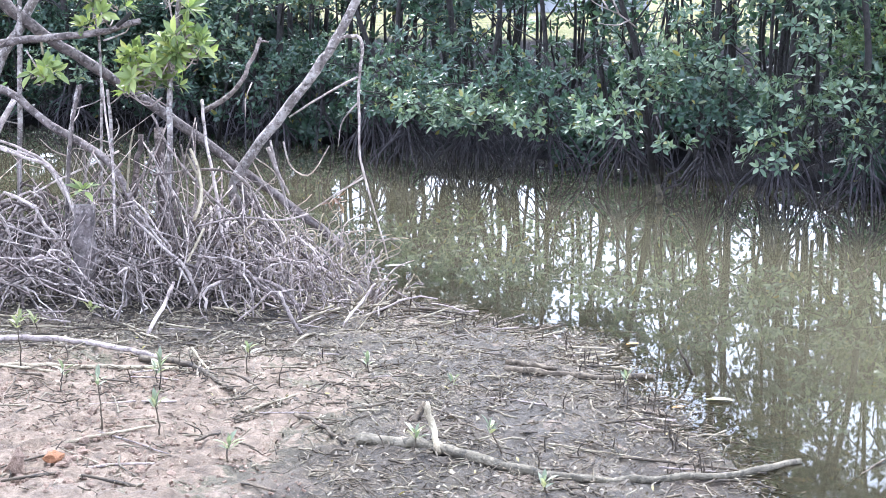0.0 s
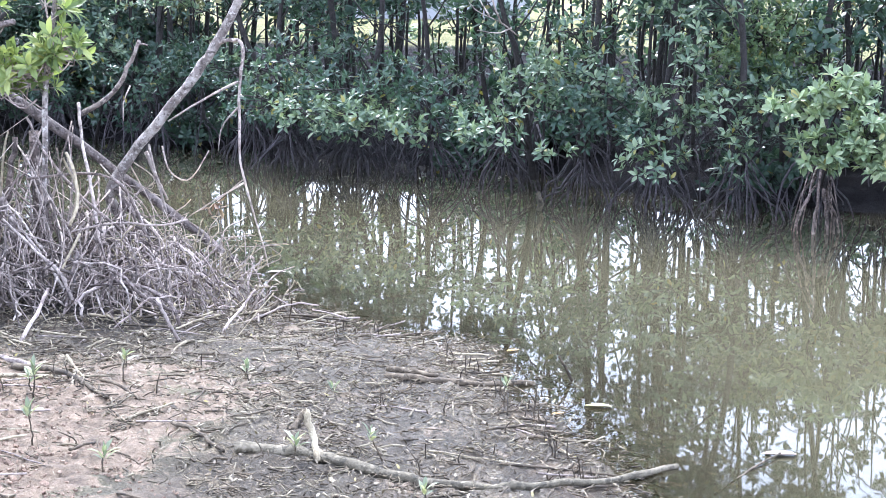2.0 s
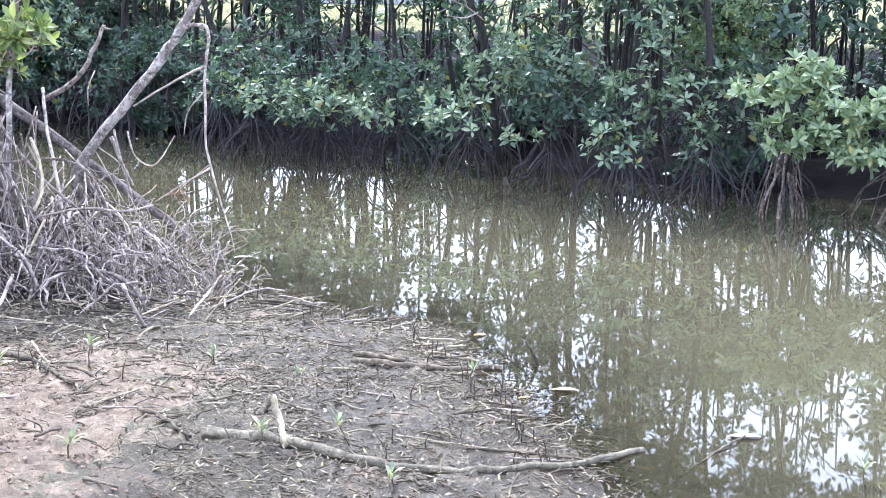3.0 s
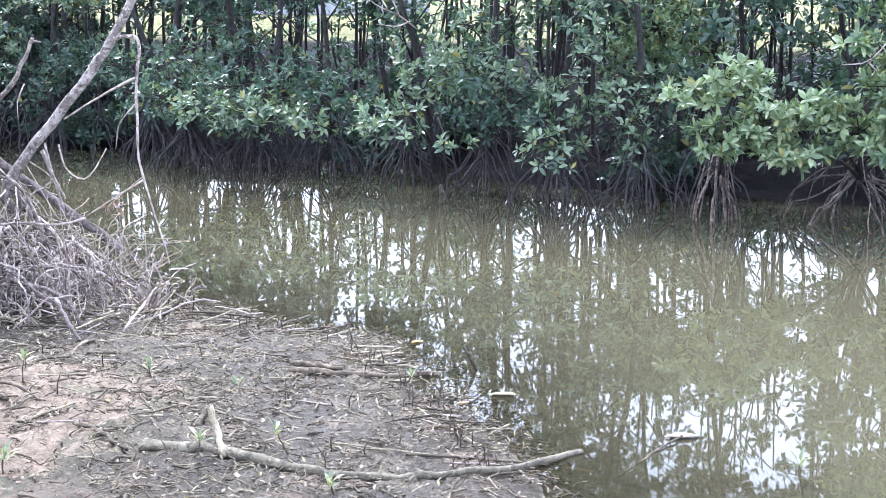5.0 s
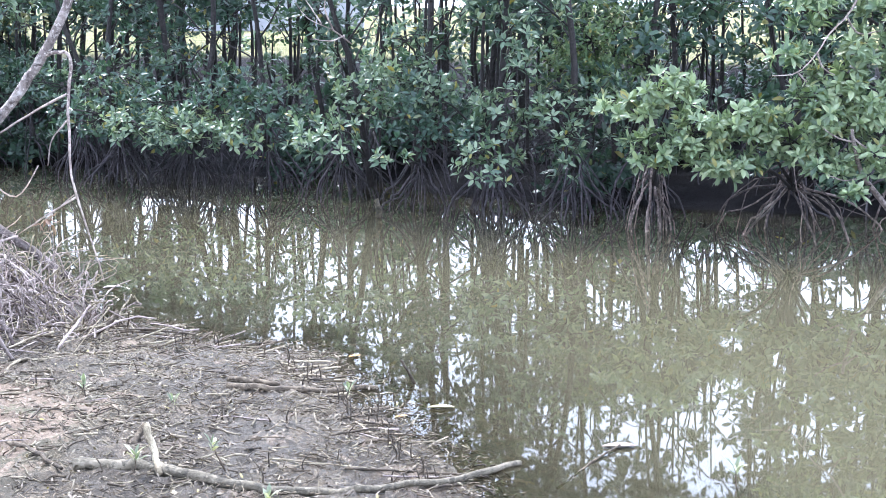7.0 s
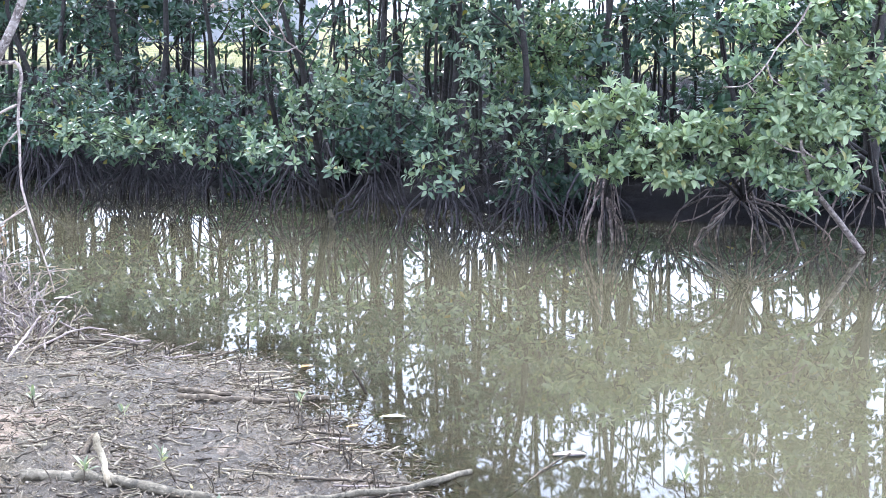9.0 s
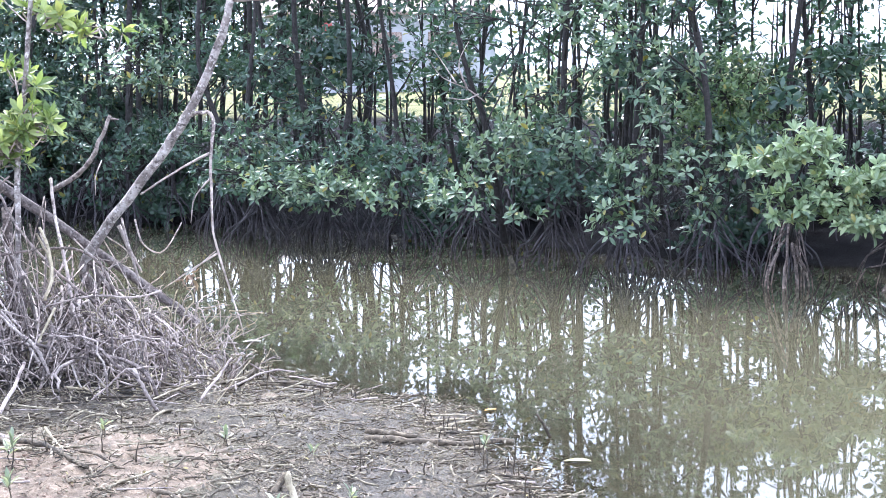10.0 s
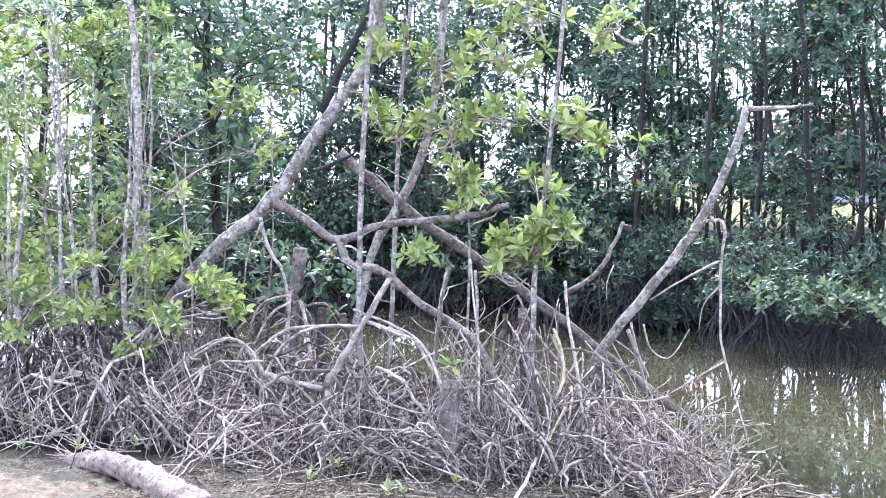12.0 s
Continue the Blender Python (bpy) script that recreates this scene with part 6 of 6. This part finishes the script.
for at, size, mat, lab in (((-1.36, 5.10, 0.18), (0.045, 0.04, 0.034), RUSTY, "rust-orange lump of clay on the bank"), ((-1.45, 4.96, 0.19), (0.030, 0.03, 0.075), STONE, "pale upright stone on the clay bank")):
    ob = new("stone", stone_mesh(11))
    ob.data.materials[0] = mat
    ob.matrix_world = pose(at[0], at[1], ground_z(at[0], at[1]) + size[2] * 0.5, 0, 8, 30) @ Matrix.Diagonal((size[0], size[1], size[2], 1))
    tagged(ob, lab, "stone", "stones on the clay")


# small things of the far shore
post = thing("stump", (1.85, 12.93, 0.00), "short pale stump standing in the water at the far shore", "stump")
limb("stem", [(1.85, 12.93, -0.1), (1.83, 12.75, 0.08), (1.81, 12.75, 0.16)], 0.034, 0.020, DRIFT, post, 81, 8, 9, knots=0.2)
# sunlight on this bush is put into the colour: yellow seedling leaves
sunlit = [clump((-2.04, 21.50, 1.35), (0.35, 0.3, 0.45), 110), clump((-1.95, 21.50, 1.74), (0.3, 0.3, 0.3), 60)]
mangrove((sunlit[0][0][0], sunlit[0][0][1]), 1.9, 0.03, 390, sunlit, roots=4, spread=0.3, leaf=LEAF_YELLOW, size=0.09, per=7,
         label="yellow-green bush in open light behind the mangroves", group="shrubs behind the mangroves")
bough = thing("leaning_bough", (5.58, 10.50, 0.04), "bare grey mangrove bough leaning up out of the water", "branch")
limb("bough", [(5.59, 10.50, 0.00), (5.32, 10.40, 0.28), (5.06, 10.30, 0.55), (4.96, 10.25, 0.77), (4.91, 10.20, 0.90)], 0.026, 0.012, DEAD, bough, 82, 14, 8)
limb("twig", [(5.06, 10.30, 0.55), (4.88, 10.20, 0.53), (4.74, 10.20, 0.57)], 0.007, 0.004, TWIG, bough, 83, 8, 5)
limb("twig", [(4.92, 10.20, 0.81), (4.80, 10.20, 0.84), (4.69, 10.20, 0.91)], 0.008, 0.004, TWIG, bough, 84, 8, 5)
limb("twig", [(4.93, 10.20, 0.83), (5.07, 10.20, 0.75), (5.26, 10.20, 0.83)], 0.008, 0.004, TWIG, bough, 85, 8, 5)


def far_house():
    """A low pale building across the field."""
    x0, y0 = 2.68, 46.0
    z0 = ground_z(x0, 31.5)
    t = thing("field_house", (x0, y0, z0), "low pale building with a small red board across the field", "building")
    m, n, l, p = material("pale_plaster")
    o = n.new("ShaderNodeTexCoord").outputs["Object"]
    l.new(ramp(n, l, noise_tex(n, l, 1.5, 6, 0.6, o), [(0.3, (0.20, 0.205, 0.22)), (0.7, (0.30, 0.305, 0.32))]), p.inputs["Base Color"])
    red, rn, rl, rp = material("red_paint")
    rl.new(ramp(rn, rl, noise_tex(rn, rl, 3.0, 6, 0.6), [(0.3, (0.22, 0.03, 0.03)), (0.7, (0.36, 0.06, 0.06))]), rp.inputs["Base Color"])

    def box(name, mat, sx, sy, sz, at, tilt=0.0):
        bm = bmesh.new()
        bmesh.ops.create_cube(bm, size=1.0, matrix=Matrix.Translation(at) @ Matrix.Rotation(tilt, 4, "X") @ Matrix.Diagonal((sx, sy, sz, 1)))
        bmesh.ops.bevel(bm, geom=bm.edges[:], offset=0.02, segments=1, affect="EDGES")
        me = bpy.data.meshes.new(name)
        bm.to_mesh(me)
        bm.free()
        me.materials.append(mat)
        ob = new(name, me)
        ob.parent = t
    box("wall", m, 7.0, 4.0, 2.3, (0, 2.0, 1.15))
    box("roof", LOGWOOD, 7.6, 2.5, 0.12, (0, 0.9, 2.65), radians(14))
    box("roof", LOGWOOD, 7.6, 2.5, 0.12, (0, 3.1, 2.65), radians(-14))
    box("sign_board", red, 0.34, 0.05, 0.45, (-1.6, -0.03, 1.9))
    box("door", LOGWOOD, 0.9, 0.08, 1.7, (-2.4, -0.03, 0.85))
    for k in (0.2, 1.9):
        box("window", LOGWOOD, 0.9, 0.06, 0.8, (k, -0.02, 1.4))


far_house()

# bare and dry bits hanging among the branches
pale_twigs = thing("dead_branch", (1.48, 12.90, 1.59), "pale bare dead branch with fine twigs among the leaves", "branch")
for i, pts in enumerate([
    [(1.64, 12.90, 1.47), (1.47, 12.80, 1.59), (1.25, 12.70, 1.69), (1.11, 12.70, 1.88)],
    [(1.37, 12.75, 1.64), (1.29, 12.70, 1.76), (1.18, 12.70, 1.92)],
    [(1.47, 12.80, 1.59), (1.39, 12.70, 1.80), (1.48, 12.70, 1.99)],
    [(1.57, 12.85, 1.54), (1.44, 12.75, 1.50), (1.27, 12.70, 1.52)],
]):
    limb("twig", pts, 0.008, 0.003, TWIG, pale_twigs, 930 + i, 10, 5)
curls = thing("dead_branch", (4.97, 10.40, 1.74), "bare curling pale twig among the pale leaves", "branch")
for i, pts in enumerate([
    [(5.06, 10.40, 1.91), (4.88, 10.30, 1.70), (4.73, 10.25, 1.58), (4.63, 10.20, 1.46), (4.48, 10.20, 1.31), (4.29, 10.20, 1.29)],
    [(4.62, 10.20, 1.45), (4.67, 10.20, 1.34), (4.76, 10.20, 1.29)],
    [(4.48, 10.20, 1.31), (4.52, 10.20, 1.27), (4.55, 10.20, 1.24)],
    [(4.88, 10.30, 1.70), (4.98, 10.30, 1.58), (5.15, 10.30, 1.60)],
]):
    limb("twig", pts, 0.008, 0.004, TWIG, curls, 940 + i, 14, 5)
fan = thing("dead_branch", (-0.89, 9.90, 0.39), "fine curling dead twigs hanging at the water's edge", "branch")
rg = np.random.RandomState(55)
for i in range(34):
    px, py = rg.uniform(-1.25, -0.45), rg.uniform(9.2, 9.9)
    z = rg.uniform(0.05, 0.32)
    p = np.array([px, py, z])
    d = np.array([rg.normal(0.05, 0.12), rg.normal(0, 0.08), rg.uniform(0.05, 0.25)])
    q = p + d + np.array([rg.normal(0, 0.1), 0, -0.02])
    limb("twig", [p - (0, 0, z), p, p + d * 0.6 + rg.normal(0, 0.03, 3), q], 0.0045, 0.002, TWIG, fan, 960 + i, 12, 4)
bunch = thing("dead_leaf_bunch", (-0.71, 9.80, 0.46), "withered reddish-brown leaf bunch on a dead twig", "leaves")
lv = leaves(np.array([(-0.71, 9.80, 0.47), (-0.68, 9.80, 0.44), (-0.74, 9.80, 0.44)]), np.array([[0.3, -0.3, -0.6], [0.6, 0, -0.5], [-0.5, 0, -0.6]]), 6, 0.08, 0.03, np.random.RandomState(8), LEAF_FINE)
RUST = leaf_material("withered_leaf", (0.05, 0.028, 0.02), (0.13, 0.075, 0.05), (0.26, 0.17, 0.12), 0.7, 0.15)
piece("withered_leaf_tuft", (lv[0] - np.array(bunch.location), lv[1]), RUST, bunch, smooth=False)
limb("twig", [(-0.52, 9.75, 0.62), (-0.64, 9.78, 0.52), (-0.71, 9.80, 0.46)], 0.004, 0.003, TWIG, bunch, 990, 8, 4)
